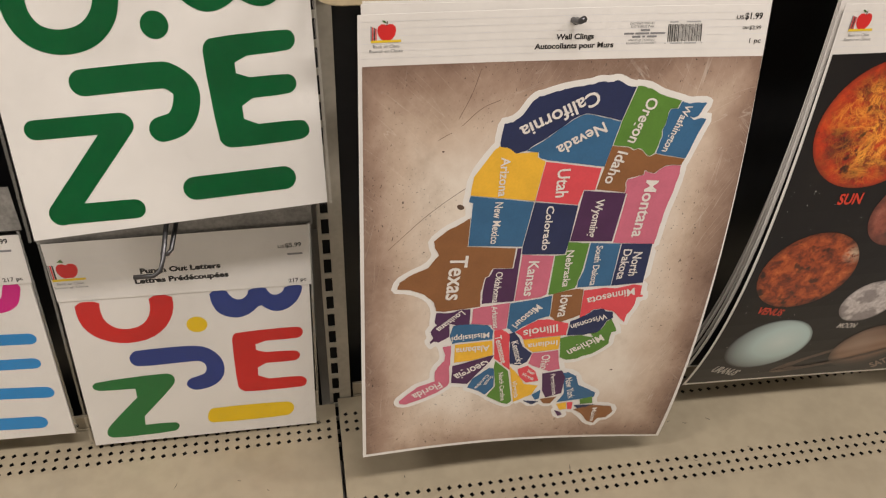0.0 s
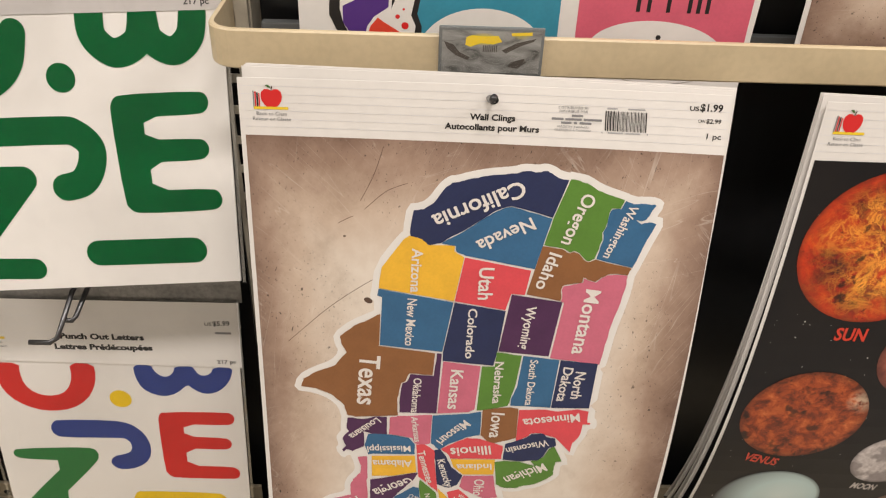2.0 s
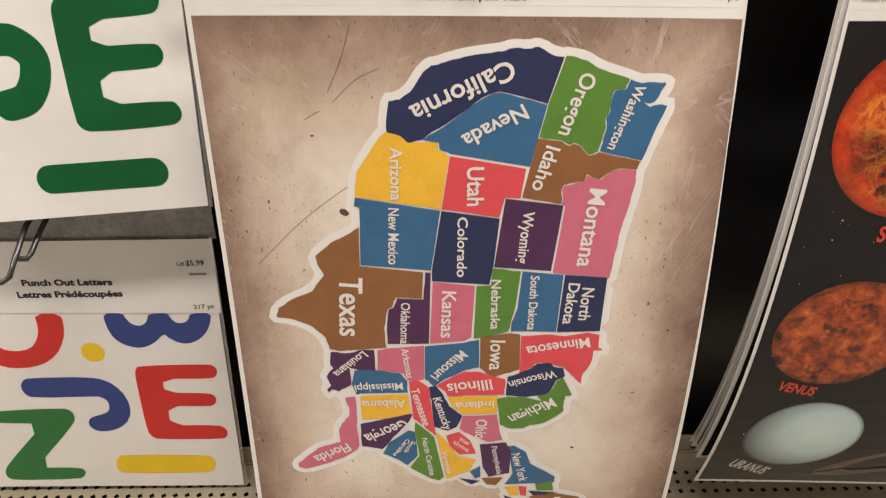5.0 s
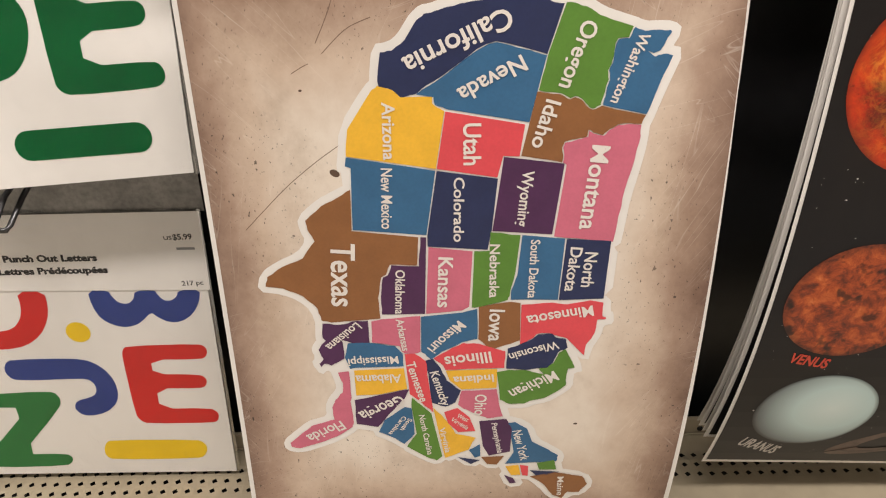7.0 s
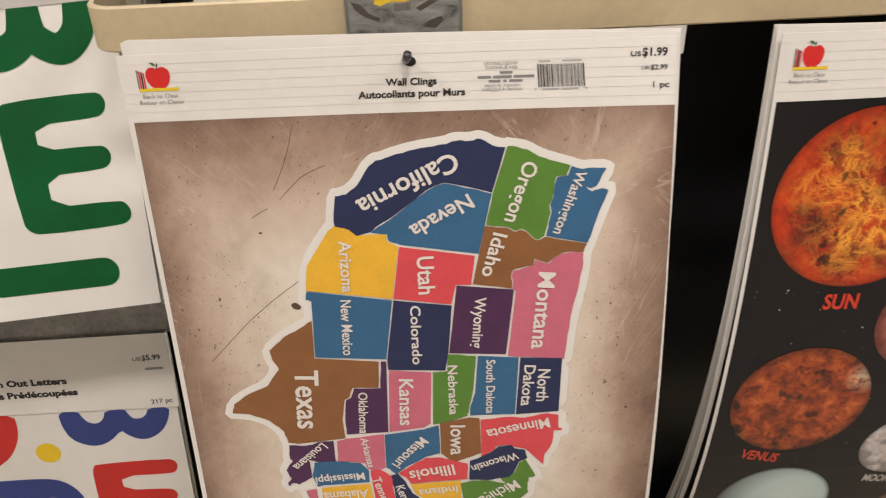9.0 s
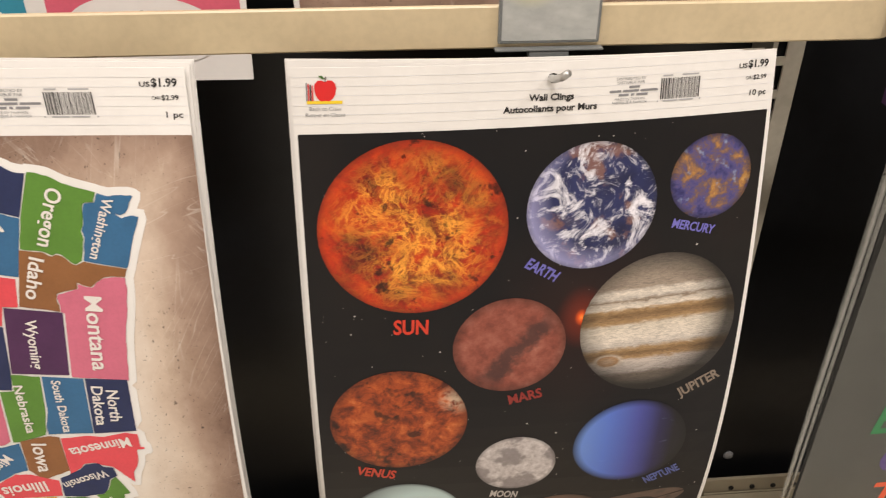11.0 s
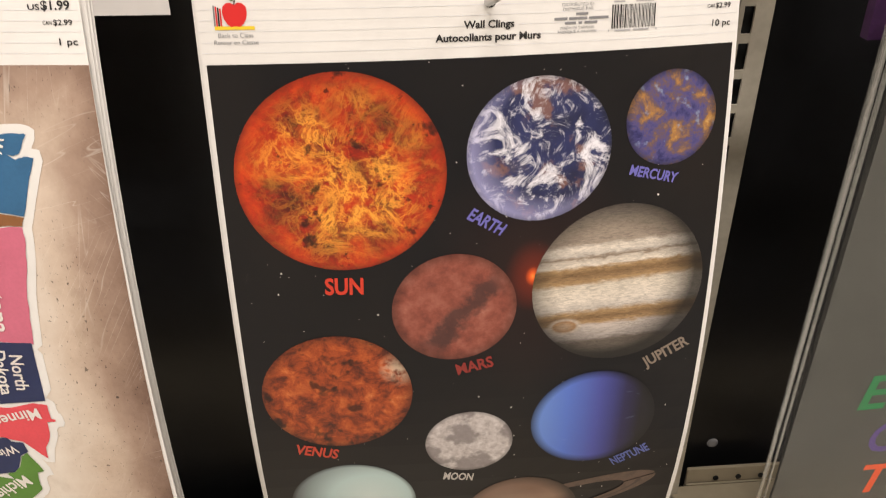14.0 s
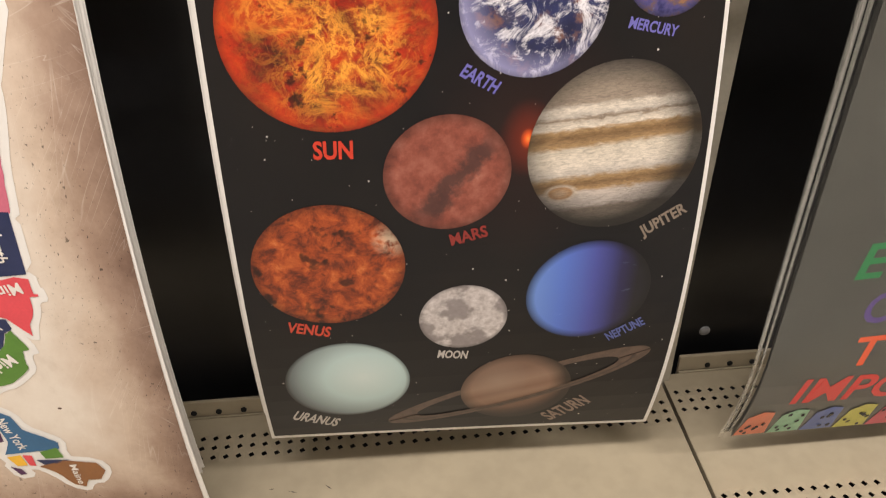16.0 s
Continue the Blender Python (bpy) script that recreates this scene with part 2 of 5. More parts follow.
def saturn_parts(n):
    y = n.calc("ADD", n.calc("ADD", n.calc("MULTIPLY", n.axis(1), 0.5), n.calc("MULTIPLY", n.axis(0), -0.14)), 0.5)
    c = n.ramp(y, [(0.15, (0.12, 0.06, 0.04)), (0.3, (0.22, 0.12, 0.075)), (0.42, (0.30, 0.18, 0.12)), (0.5, (0.24, 0.13, 0.085)), (0.62, (0.32, 0.20, 0.14)), (0.8, (0.20, 0.115, 0.08))])
    return n.mix(c, (0.40, 0.29, 0.22), n.ramp(n.radius(-0.35, 0.3), [(0.0, 0.5), (0.6, 0.0)]))


PAPER = material("white_paper", (0.80, 0.78, 0.75), 0.45, vary=0.04, scale=15)
PAPER_EDGE = material("paper_edge", (0.62, 0.60, 0.57), 0.7)
PARCH = parchment_print()
NIGHT = night_print()
INK = material("black_ink", (0.015, 0.014, 0.014), 0.5)
GREYINK = material("grey_ink", (0.22, 0.22, 0.23), 0.5)
PALEINK = material("pale_grey_ink", (0.40, 0.40, 0.41), 0.5)
RULE = material("pale_blue_rule", (0.725, 0.725, 0.755), 0.5)
WHITEINK = material("white_ink", (0.76, 0.72, 0.68), 0.4)
RED = material("apple_red", (0.66, 0.02, 0.02), 0.4)
LEAF = material("leaf_green", (0.05, 0.14, 0.02), 0.4)
STEM = material("stem_brown", (0.05, 0.02, 0.01), 0.5)
YELLOW = material("yellow_ink", (0.80, 0.58, 0.03), 0.4)
INKS = {
    "navy": material("navy_print", (0.018, 0.028, 0.095), 0.38, vary=0.12, scale=60),
    "blue": material("blue_print", (0.036, 0.138, 0.285), 0.38, vary=0.10, scale=60),
    "green": material("green_print", (0.105, 0.250, 0.035), 0.38, vary=0.10, scale=60),
    "yellow": material("yellow_print", (0.88, 0.50, 0.040), 0.38, vary=0.08, scale=60),
    "red": material("red_print", (0.74, 0.075, 0.095), 0.38, vary=0.08, scale=60),
    "brown": material("brown_print", (0.275, 0.115, 0.040), 0.38, vary=0.10, scale=60),
    "pink": material("pink_print", (0.62, 0.155, 0.235), 0.38, vary=0.08, scale=60),
    "purple": material("purple_print", (0.078, 0.022, 0.085), 0.38, vary=0.12, scale=60),
}
G_GREEN = material("card_green", (0.0008, 0.102, 0.026), 0.5, spec=0.06, vary=0.12, scale=25)
L_RED = material("card_red", (0.60, 0.028, 0.025), 0.45, spec=0.2, vary=0.1, scale=25, coat=0.04)
L_BLUE = material("card_blue", (0.030, 0.055, 0.24), 0.45, spec=0.2, vary=0.1, scale=25, coat=0.04)
L_GREEN = material("card_leaf_green", (0.025, 0.17, 0.045), 0.45, spec=0.2, vary=0.1, scale=25, coat=0.04)
L_YELLOW = material("card_yellow", (0.82, 0.56, 0.02), 0.45, spec=0.2, vary=0.08, scale=25, coat=0.04)
L_SKY = material("card_sky_blue", (0.035, 0.26, 0.62), 0.45, spec=0.2, vary=0.08, scale=25, coat=0.04)
L_PINK = material("card_magenta", (0.60, 0.02, 0.22), 0.45, spec=0.2, vary=0.08, scale=25, coat=0.04)
CARD = material("bagged_white_card", (0.78, 0.76, 0.73), 0.35, vary=0.05, scale=12, bump=0.12, bump_scale=45, coat=0.12)
STEEL = material("cream_painted_steel", (0.39, 0.335, 0.24), 0.34, vary=0.12, scale=7, bump=0.05, bump_scale=500)
UPRIGHT = material("cream_upright_paint", (0.46, 0.42, 0.34), 0.45, vary=0.15, scale=18)
RAILM = material("beige_painted_rail", (0.62, 0.51, 0.33), 0.38, vary=0.10, scale=22, bump=0.04, bump_scale=400)
BLACKP = material("black_back_panel", (0.010, 0.010, 0.011), 0.33, vary=0.4, scale=9, bump=0.25, bump_scale=28)
GREYP = material("grey_back_panel", (0.20, 0.19, 0.17), 0.5, vary=0.15, scale=10)
SCUFF = material("dark_scuff", (0.07, 0.06, 0.05), 0.6)
# near-black colour that paints the shade in holes and hollow parts
HOLE_SHADE = material("painted_hole_shade", (0.006, 0.006, 0.006), 0.8)
WIRE = material("dark_steel_wire", (0.10, 0.10, 0.105), 0.32, metal=0.85)
ZINC = material("zinc_wire", (0.55, 0.55, 0.54), 0.35, metal=0.8)
SMOKE = material("grey_plastic", (0.16, 0.17, 0.17), 0.35)
FLOORM = material("vinyl_floor", (0.42, 0.40, 0.36), 0.35, vary=0.15, scale=3)
WALLM = material("shop_wall", (0.55, 0.52, 0.47), 0.7, vary=0.08, scale=2)
CEILM = material("ceiling_board", (0.75, 0.74, 0.71), 0.9, vary=0.06, scale=6)


def clear_film(name, rough=0.12, tint=(0.9, 0.9, 0.9), mixing=0.009, strength=0.5):
    m = bpy.data.materials.new(name)
    m.use_nodes = True
    t = m.node_tree
    t.nodes.remove(t.nodes["Principled BSDF"])
    shine = t.nodes.new("ShaderNodeBsdfGlossy")
    shine.inputs["Color"].default_value = (*tint, 1)
    shine.inputs["Roughness"].default_value = rough
    clear = t.nodes.new("ShaderNodeBsdfTransparent")
    mix = t.nodes.new("ShaderNodeMixShader")
    mix.inputs[0].default_value = mixing
    t.links.new(clear.outputs[0], mix.inputs[1])
    t.links.new(shine.outputs[0], mix.inputs[2])
    t.links.new(mix.outputs[0], t.nodes["Material Output"].inputs["Surface"])
    geo = t.nodes.new("ShaderNodeNewGeometry")
    n = t.nodes.new("ShaderNodeTexNoise")
    n.inputs["Scale"].default_value, n.inputs["Detail"].default_value = 18, 4
    t.links.new(geo.outputs["Position"], n.inputs["Vector"])
    u = t.nodes.new("ShaderNodeBump")
    u.inputs["Strength"].default_value, u.inputs["Distance"].default_value = strength, 0.006
    t.links.new(n.outputs["Fac"], u.inputs["Height"])
    t.links.new(u.outputs["Normal"], shine.inputs["Normal"])
    return m


FILM = clear_film("clear_film", 0.15, (0.95, 0.95, 0.95), 0.010, 0.8)
THICKFILM = clear_film("clear_film_edge", 0.16, (0.92, 0.93, 0.92), 0.30, 0.9)


def worn_label():
    n = Net("torn_grey_label", 0.4)
    c = n.ramp(n.noise(3.2, 6, 0.6, 0.6), [(0.32, (0.045, 0.045, 0.04)), (0.44, (0.20, 0.20, 0.19)), (0.6, (0.31, 0.31, 0.30)), (0.75, (0.42, 0.41, 0.37))])
    y = n.ramp(n.radius(0.42, 0.80), [(0.06, 1.0), (0.16, 0.0)])
    y2 = n.ramp(n.radius(0.80, 0.90), [(0.04, 0.7), (0.10, 0.0)])
    c = n.mix(c, (0.62, 0.50, 0.03), n.calc("MULTIPLY", y, 0.9))
    return n.done(n.mix(c, (0.40, 0.36, 0.12), y2))


def pale_label():
    n = Net("faded_grey_label", 0.35)
    c = n.ramp(n.noise(3.0, 5, 0.6), [(0.3, (0.34, 0.35, 0.34)), (0.7, (0.48, 0.49, 0.47))])
    return n.done(n.mix(c, (0.55, 0.52, 0.22), n.ramp(n.radius(0.3, 0.9), [(0.05, 0.5), (0.3, 0.0)])))


# ---- building helpers ----
def thing(name, base, label, category, group="", kind=""):
    ob = new(name)
    ob.empty_display_size = 0.02
    ob.location = base
    return tagged(ob, label, category, group, kind)


def root_of(ob):
    while ob.parent:
        ob = ob.parent
    return ob


def part(name, bm, mat, parent=None, label="", kind="", smooth=False):
    """Links a bmesh, in world places, as one mesh under a thing or a part."""
    me = bpy.data.meshes.new(name)
    if parent is not None:
        off = root_of(parent).location
        for v in bm.verts:
            v.co -= off
    bm.to_mesh(me)
    bm.free()
    for m in (mat if isinstance(mat, (list, tuple)) else [mat]):
        me.materials.append(m)
    if smooth:
        for p in me.polygons:
            p.use_smooth = True
    ob = new(name, me)
    if parent is not None:
        ob.parent = parent
    return tagged(ob, label, kind=kind)


def add_box(bm, x0, x1, y0, y1, z0, z1, bevel=0.0):
    r = bmesh.ops.create_cube(bm, size=1)
    for v in r["verts"]:
        v.co = Vector(((x0 + x1) / 2 + v.co.x * (x1 - x0), (y0 + y1) / 2 + v.co.y * (y1 - y0), (z0 + z1) / 2 + v.co.z * (z1 - z0)))
    if bevel:
        es = list({e for v in r["verts"] for e in v.link_edges})
        bmesh.ops.bevel(bm, geom=es, offset=bevel, segments=2, profile=0.6, affect="EDGES")
    return bm


def box(x0, x1, y0, y1, z0, z1, bevel=0.0):
    return add_box(bmesh.new(), x0, x1, y0, y1, z0, z1, bevel)


def tube(points, r, sides=10):
    """A round wire along points, with closed ends."""
    bm = bmesh.new()
    pts = [Vector(p) for p in points]
    rings = []
    for i, p in enumerate(pts):
        d = (pts[min(i + 1, len(pts) - 1)] - pts[max(i - 1, 0)]).normalized()
        a = d.cross(Vector((0.3, 0.2, 1))).normalized()
        b = d.cross(a)
        rings.append([bm.verts.new(p + r * (math.cos(2 * math.pi * k / sides) * a + math.sin(2 * math.pi * k / sides) * b)) for k in range(sides)])
    for r0, r1 in zip(rings, rings[1:]):
        for k in range(sides):
            bm.faces.new((r0[k], r0[(k + 1) % sides], r1[(k + 1) % sides], r1[k]))
    bm.faces.new(rings[0][::-1])
    bm.faces.new(rings[-1])
    bmesh.ops.recalc_face_normals(bm, faces=bm.faces)
    return bm


class Surface:
    """A hanging card: (u, v) in millimetres, to the right and down from its top left, laid on a gently bowed face."""

    def __init__(self, x0, z0, bow, tilt=0.0, pivot=(152, 17)):
        self.x0, self.z0, self.bow, self.tilt, self.pivot = x0, z0, bow, math.radians(tilt), pivot

    def at(self, u, v, lift=0.0):
        du, dv = u - self.pivot[0], v - self.pivot[1]
        c, s = math.cos(self.tilt), math.sin(self.tilt)
        x = self.pivot[0] + du * c + dv * s
        w = self.pivot[1] + dv * c - du * s
        return Vector((self.x0 + x / 1000, self.bow(u, v) - lift / 1000, self.z0 - w / 1000))


def shape(poly, surf, lift, bm=None, uvbox=None):
    """A flat printed shape: the outline poly in the card's millimetres, cut finely enough to follow its bow."""
    own = bmesh.new()
    vs = [own.verts.new((u, v, 0)) for u, v in poly]
    own.faces.new(vs)
    us, ws = [p[0] for p in poly], [p[1] for p in poly]
    for n, (lo, hi) in enumerate(((min(us), max(us)), (min(ws), max(ws)))):
        if hi - lo > 45:
            for k in range(1, int((hi - lo) / 22) + 1):
                at = lo + (hi - lo) * k / (int((hi - lo) / 22) + 1)
                bmesh.ops.bisect_plane(own, geom=own.verts[:] + own.edges[:] + own.faces[:], plane_co=(at, 0, 0) if n == 0 else (0, at, 0), plane_no=(1, 0, 0) if n == 0 else (0, 1, 0))
    bmesh.ops.triangulate(own, faces=own.faces[:])
    lay(own, surf, lift, uvbox or (min(us), max(ws), max(us) - min(us), min(ws) - max(ws)))
    return join(own, bm)


def lay(own, surf, lift, uvbox):
    uv = own.loops.layers.uv.new("UVMap")
    for f in own.faces:
        for l in f.loops:
            l[uv].uv = ((l.vert.co.x - uvbox[0]) / uvbox[2], (l.vert.co.y - uvbox[1]) / uvbox[3])
    for v in own.verts:
        v.co = surf.at(v.co.x, v.co.y, lift + v.co.z)
    for f in own.faces:
        f.normal_update()
        if f.normal.y > 0:
            f.normal_flip()


def join(own, bm):
    if bm is None:
        return own
    me = bpy.data.meshes.new("joined")
    own.to_mesh(me)
    own.free()
    bm.from_mesh(me)
    bpy.data.meshes.remove(me)
    return bm


def picture_outline(corners, hem=0.0):
    """The outline of a picture between four corners whose lower edge may arch upwards."""
    tl, tr, br, bl = [Vector(c) for c in corners]
    foot = []
    for k in range(15):
        p = br.lerp(bl, k / 14)
        foot.append((p.x, p.y - hem * math.sin(math.pi * k / 14)))
    return [tuple(tl), tuple(tr)] + foot


def rect(u0, u1, v0, v1):
    return [(u0, v0), (u1, v0), (u1, v1), (u0, v1)]


def grown(poly, d):
    """The outline moved outwards by d (inwards when negative)."""
    area = sum(a[0] * b[1] - b[0] * a[1] for a, b in zip(poly, poly[1:] + poly[:1]))
    sign = 1 if area > 0 else -1
    out = []
    for i, p in enumerate(poly):
        a, b = Vector(poly[i - 1]), Vector(poly[(i + 1) % len(poly)])
        p = Vector(p)
        e0, e1 = (p - a).normalized(), (b - p).normalized()
        n0, n1 = Vector((e0.y, -e0.x)) * sign, Vector((e1.y, -e1.x)) * sign
        n = n0 + n1
        n = n.normalized() if n.length > 0.3 else n0
        k = min(1.0 / max(n.dot(n0), 0.5), 1.6)
        out.append(tuple(p + n * d * k))
    return out


def smoothed(poly):
    """The outline with its corners cut off."""
    out = []
    for p, q in zip(poly, poly[1:] + poly[:1]):
        p, q = Vector(p), Vector(q)
        out += [tuple(p.lerp(q, 0.25)), tuple(p.lerp(q, 0.75))]
    return out


def disc(cu, cv, ru, rv, turn=0.0, sides=56):
    t = math.radians(turn)
    return [(cu + ru * math.cos(a) * math.cos(t) - rv * math.sin(a) * math.sin(t), cv + ru * math.cos(a) * math.sin(t) + rv * math.sin(a) * math.cos(t))
            for a in (2 * math.pi * k / sides for k in range(sides))]


def stroke(points, half, smooth=False):
    """The outline of a round-ended pen stroke along points."""
    pts = [Vector(p) for p in points]
    if smooth:
        fine = []
        for i in range(len(pts) - 1):
            p0, p1, p2, p3 = pts[max(i - 1, 0)], pts[i], pts[i + 1], pts[min(i + 2, len(pts) - 1)]
            for k in range(6):
                t = k / 6
                fine.append(0.5 * (2 * p1 + (p2 - p0) * t + (2 * p0 - 5 * p1 + 4 * p2 - p3) * t * t + (3 * p1 - p0 - 3 * p2 + p3) * t ** 3))
        pts = fine + [pts[-1]]
    left, right = [], []
    for i, p in enumerate(pts):
        d = (pts[min(i + 1, len(pts) - 1)] - pts[max(i - 1, 0)]).normalized()
        n = Vector((-d.y, d.x)) * half
        left.append(tuple(p + n))
        right.append(tuple(p - n))
    def cap(c, start):
        a0 = math.atan2(start[1] - c[1], start[0] - c[0])
        return [(c[0] + half * math.cos(a0 - math.pi * k / 9), c[1] + half * math.sin(a0 - math.pi * k / 9)) for k in range(1, 9)]
    return left + cap(pts[-1], left[-1]) + right[::-1] + cap(pts[0], right[0])


WORDS = {}


def letters(text, bold):
    if (text, bold) not in WORDS:
        cu = bpy.data.curves.new("word", "FONT")
        cu.body, cu.resolution_u, cu.offset = text, 3, bold
        ob = new("word", cu)
        bpy.context.view_layer.update()
        ev = ob.evaluated_get(bpy.context.evaluated_depsgraph_get())
        me = ev.to_mesh()
        vs, fs = [tuple(v.co) for v in me.vertices], [tuple(p.vertices) for p in me.polygons]
        ev.to_mesh_clear()
        bpy.data.objects.remove(ob)
        bpy.data.curves.remove(cu)
        WORDS[(text, bold)] = (vs, fs)
    return WORDS[(text, bold)]


def words(text, a, b, high, surf, lift, bm=None, bold=0.018, slant=0.0):
    """Lettering whose middle line runs from a to b on the card, with capitals high millimetres tall."""
    vs, fs = letters(text, bold)
    x0, x1 = min(v[0] for v in vs), max(v[0] for v in vs)
    a, b = Vector(a), Vector(b)
    run = (b - a).length
    d = (b - a) / run
    up = Vector((d.y, -d.x))
    own = bmesh.new()
    made = []
    for v in vs:
        p = a + d * ((v[0] - x0 + slant * (v[1] - 0.35)) / (x1 - x0) * run) + up * ((v[1] - 0.35) / 0.70 * high)
        made.append(own.verts.new((p.x, p.y, 0)))
    for f in fs:
        if len(set(f)) > 2:
            try:
                own.faces.new([made[i] for i in f])
            except ValueError:
                pass
    lay(own, surf, lift, (0, 0, 1, 1))
    return join(own, bm)


def card(corners, surf, thick=0.45, nu=12, nv=18, hem=0.0):
    """A card with thickness between four corners (top left, top right, bottom right, bottom left) in the card's millimetres."""
    bm = bmesh.new()
    uv = None
    tl, tr, br, bl = [Vector(c) for c in corners]
    front, back = [], []
    for j in range(nv + 1):
        t = j / nv
        l, r = tl.lerp(bl, t), tr.lerp(br, t)
        row = [l.lerp(r, i / nu) - Vector((0, hem * t ** 3 * math.sin(math.pi * i / nu))) for i in range(nu + 1)]
        front.append([bm.verts.new(surf.at(p.x, p.y, 0)) for p in row])
        back.append([bm.verts.new(surf.at(p.x, p.y, -thick)) for p in row])
    for j in range(nv):
        for i in range(nu):
            bm.faces.new((front[j][i], front[j + 1][i], front[j + 1][i + 1], front[j][i + 1]))
            bm.faces.new((back[j][i], back[j][i + 1], back[j + 1][i + 1], back[j + 1][i]))
    loop = [(0, i) for i in range(nu)] + [(j, nu) for j in range(nv)] + [(nv, nu - i) for i in range(nu)] + [(nv - j, 0) for j in range(nv)]
    for (j0, i0), (j1, i1) in zip(loop, loop[1:] + loop[:1]):
        bm.faces.new((front[j0][i0], front[j1][i1], back[j1][i1], back[j0][i0]))
    bmesh.ops.recalc_face_normals(bm, faces=bm.faces)
    return bm


# ---- the shop around: floor, ceiling, far walls ----
def setting(name, bm, mat, label, category):
    return tagged(part(name, bm, mat), label, category, kind="structure")


setting("floor", box(-4, 4.4, -2.6, 0.6, -0.05, 0.0), FLOORM, "pale speckled vinyl shop floor", "floor")
setting("ceiling", box(-4, 4.4, -2.6, 0.6, 3.0, 3.05), CEILM, "white mineral board shop ceiling", "ceiling")
setting("wall_north", box(-4, 4.4, 0.6, 0.65, 0.0, 3.0), WALLM, "plain shop wall behind the shelving", "wall")
setting("wall_south", box(-4, 4.4, -2.65, -2.6, 0.0, 3.0), WALLM, "plain shop wall across the aisle", "wall")
setting("wall_west", box(-4.05, -4, -2.6, 0.6, 0.0, 3.0), WALLM, "plain shop wall at the aisle end", "wall")
setting("wall_east", box(4.4, 4.45, -2.6, 0.6, 0.0, 3.0), WALLM, "plain shop wall at the aisle end", "wall")

# ---- shelving unit: base decks, uprights, back panels, merchandising rails ----
DECK, BACK = 0.133, 0.150
SEAMS = (-1.10, -0.179, 0.561, 1.50)
POSTS = (-1.09, -0.1695, 0.560, 1.51)
rnd = random.Random(4)


def perforated_deck(x0, x1, rear, fore):
    """A pressed steel base deck with two bands of diamond holes and a rounded front lip."""
    ob = thing("base_deck", ((x0 + x1) / 2, 0.0, 0.0), "cream painted steel base shelf with diamond perforations", "shelf", "base decks")
    bm = bmesh.new()
    g = 0.0019
    a, b = x0 + g, x1 - g
    n = int((b - a) / 0.0111)
    side = ((b - a) - n * 0.0111) / 2
    bands = [(rear, 0.0110, 3), (fore, 0.0115, 3)]

    def quad(xa, xb, ya, yb):
        bm.faces.new([bm.verts.new((x, y, DECK)) for x, y in ((xa, ya), (xb, ya), (xb, yb), (xa, yb))])

    top = rear + 0.024
    for y_first, pitch, rows in bands:
        hi = y_first + pitch / 2
        quad(a, b, hi, top)
        lo = hi - rows * pitch
        quad(a, a + side, lo, hi)
        quad(b - side, b, lo, hi)
        for r in range(rows):
            yc = y_first - r * pitch
            for k in range(n):
                xc = a + side + (k + 0.5) * 0.0111
                hx, hy, d, e = 0.00555, pitch / 2, 0.0040, 0.0042
                sq = [(xc - hx, yc - hy), (xc + hx, yc - hy), (xc + hx, yc + hy), (xc - hx, yc + hy)]
                di = [(xc, yc - e), (xc + d, yc), (xc, yc + e), (xc - d, yc)]
                s = [bm.verts.new((x, y, DECK)) for x, y in sq]
                q = [bm.verts.new((x, y, DECK - 0.0006)) for x, y in di]
                w = [bm.verts.new((x, y, DECK - 0.0014)) for x, y in di]
                for i in range(4):
                    j = (i + 1) % 4
                    bm.faces.new((s[i], s[j], q[j]))
                    bm.faces.new((s[i], q[j], q[i]))
                    bm.faces.new((q[i], q[j], w[j], w[i]))
        top = lo
    # the plain front, its rounded lip and the kick face
    prof = [(top, DECK), (-0.135, DECK), (-0.142, DECK - 0.002), (-0.147, DECK - 0.007), (-0.149, DECK - 0.014), (-0.149, DECK - 0.035), (-0.143, DECK - 0.038), (-0.135, DECK - 0.038)]
    for (y0, z0), (y1, z1) in zip(prof, prof[1:]):
        bm.faces.new([bm.verts.new(p) for p in ((a, y0, z0), (a, y1, z1), (b, y1, z1), (b, y0, z0))])
    bmesh.ops.remove_doubles(bm, verts=bm.verts, dist=1e-5)
    bmesh.ops.recalc_face_normals(bm, faces=bm.faces)
    if sum(f.normal.z for f in bm.faces) < 0:
        bmesh.ops.reverse_faces(bm, faces=bm.faces)
    part("deck_plate", bm, STEEL, ob, "cream steel plate with diamond holes")
    r = random.Random(int((x0 + 5) * 100))
    for k in range(9):
        sx, sy, w, t = r.uniform(a + 0.03, b - 0.03), r.uniform(-0.07, 0.07), r.uniform(0.002, 0.006), r.uniform(0, 3.1)
        mark = bmesh.new()
        d, e = Vector((math.cos(t), math.sin(t), 0)) * w, Vector((-math.sin(t), math.cos(t), 0)) * 0.0005
        mid = Vector((sx, sy, DECK + 0.0003))
        mark.faces.new([mark.verts.new(mid + q) for q in (-d, -d * 0.3 - e, d, -d * 0.2 + e)])
        bmesh.ops.recalc_face_normals(mark, faces=mark.faces)
        part("scuff_mark", mark, SCUFF, ob)
    # added solid block: its colour gives the shade seen through the diamond holes
    part("deck_shade_block", box(a, b, -0.13, rear + 0.022, 0.09, DECK - 0.012), HOLE_SHADE, ob, "near-black block standing in for the shade under the plate")
    part("kick_plate", box(a, b, -0.138, -0.133, 0.0, DECK - 0.036), STEEL, ob)
    part("side_flange", box(a, a + 0.0015, -0.135, rear + 0.023, DECK - 0.03, DECK - 0.001), STEEL, ob)
    part("side_flange", box(b - 0.0015, b, -0.135, rear + 0.023, DECK - 0.03, DECK - 0.001), STEEL, ob)
    return ob


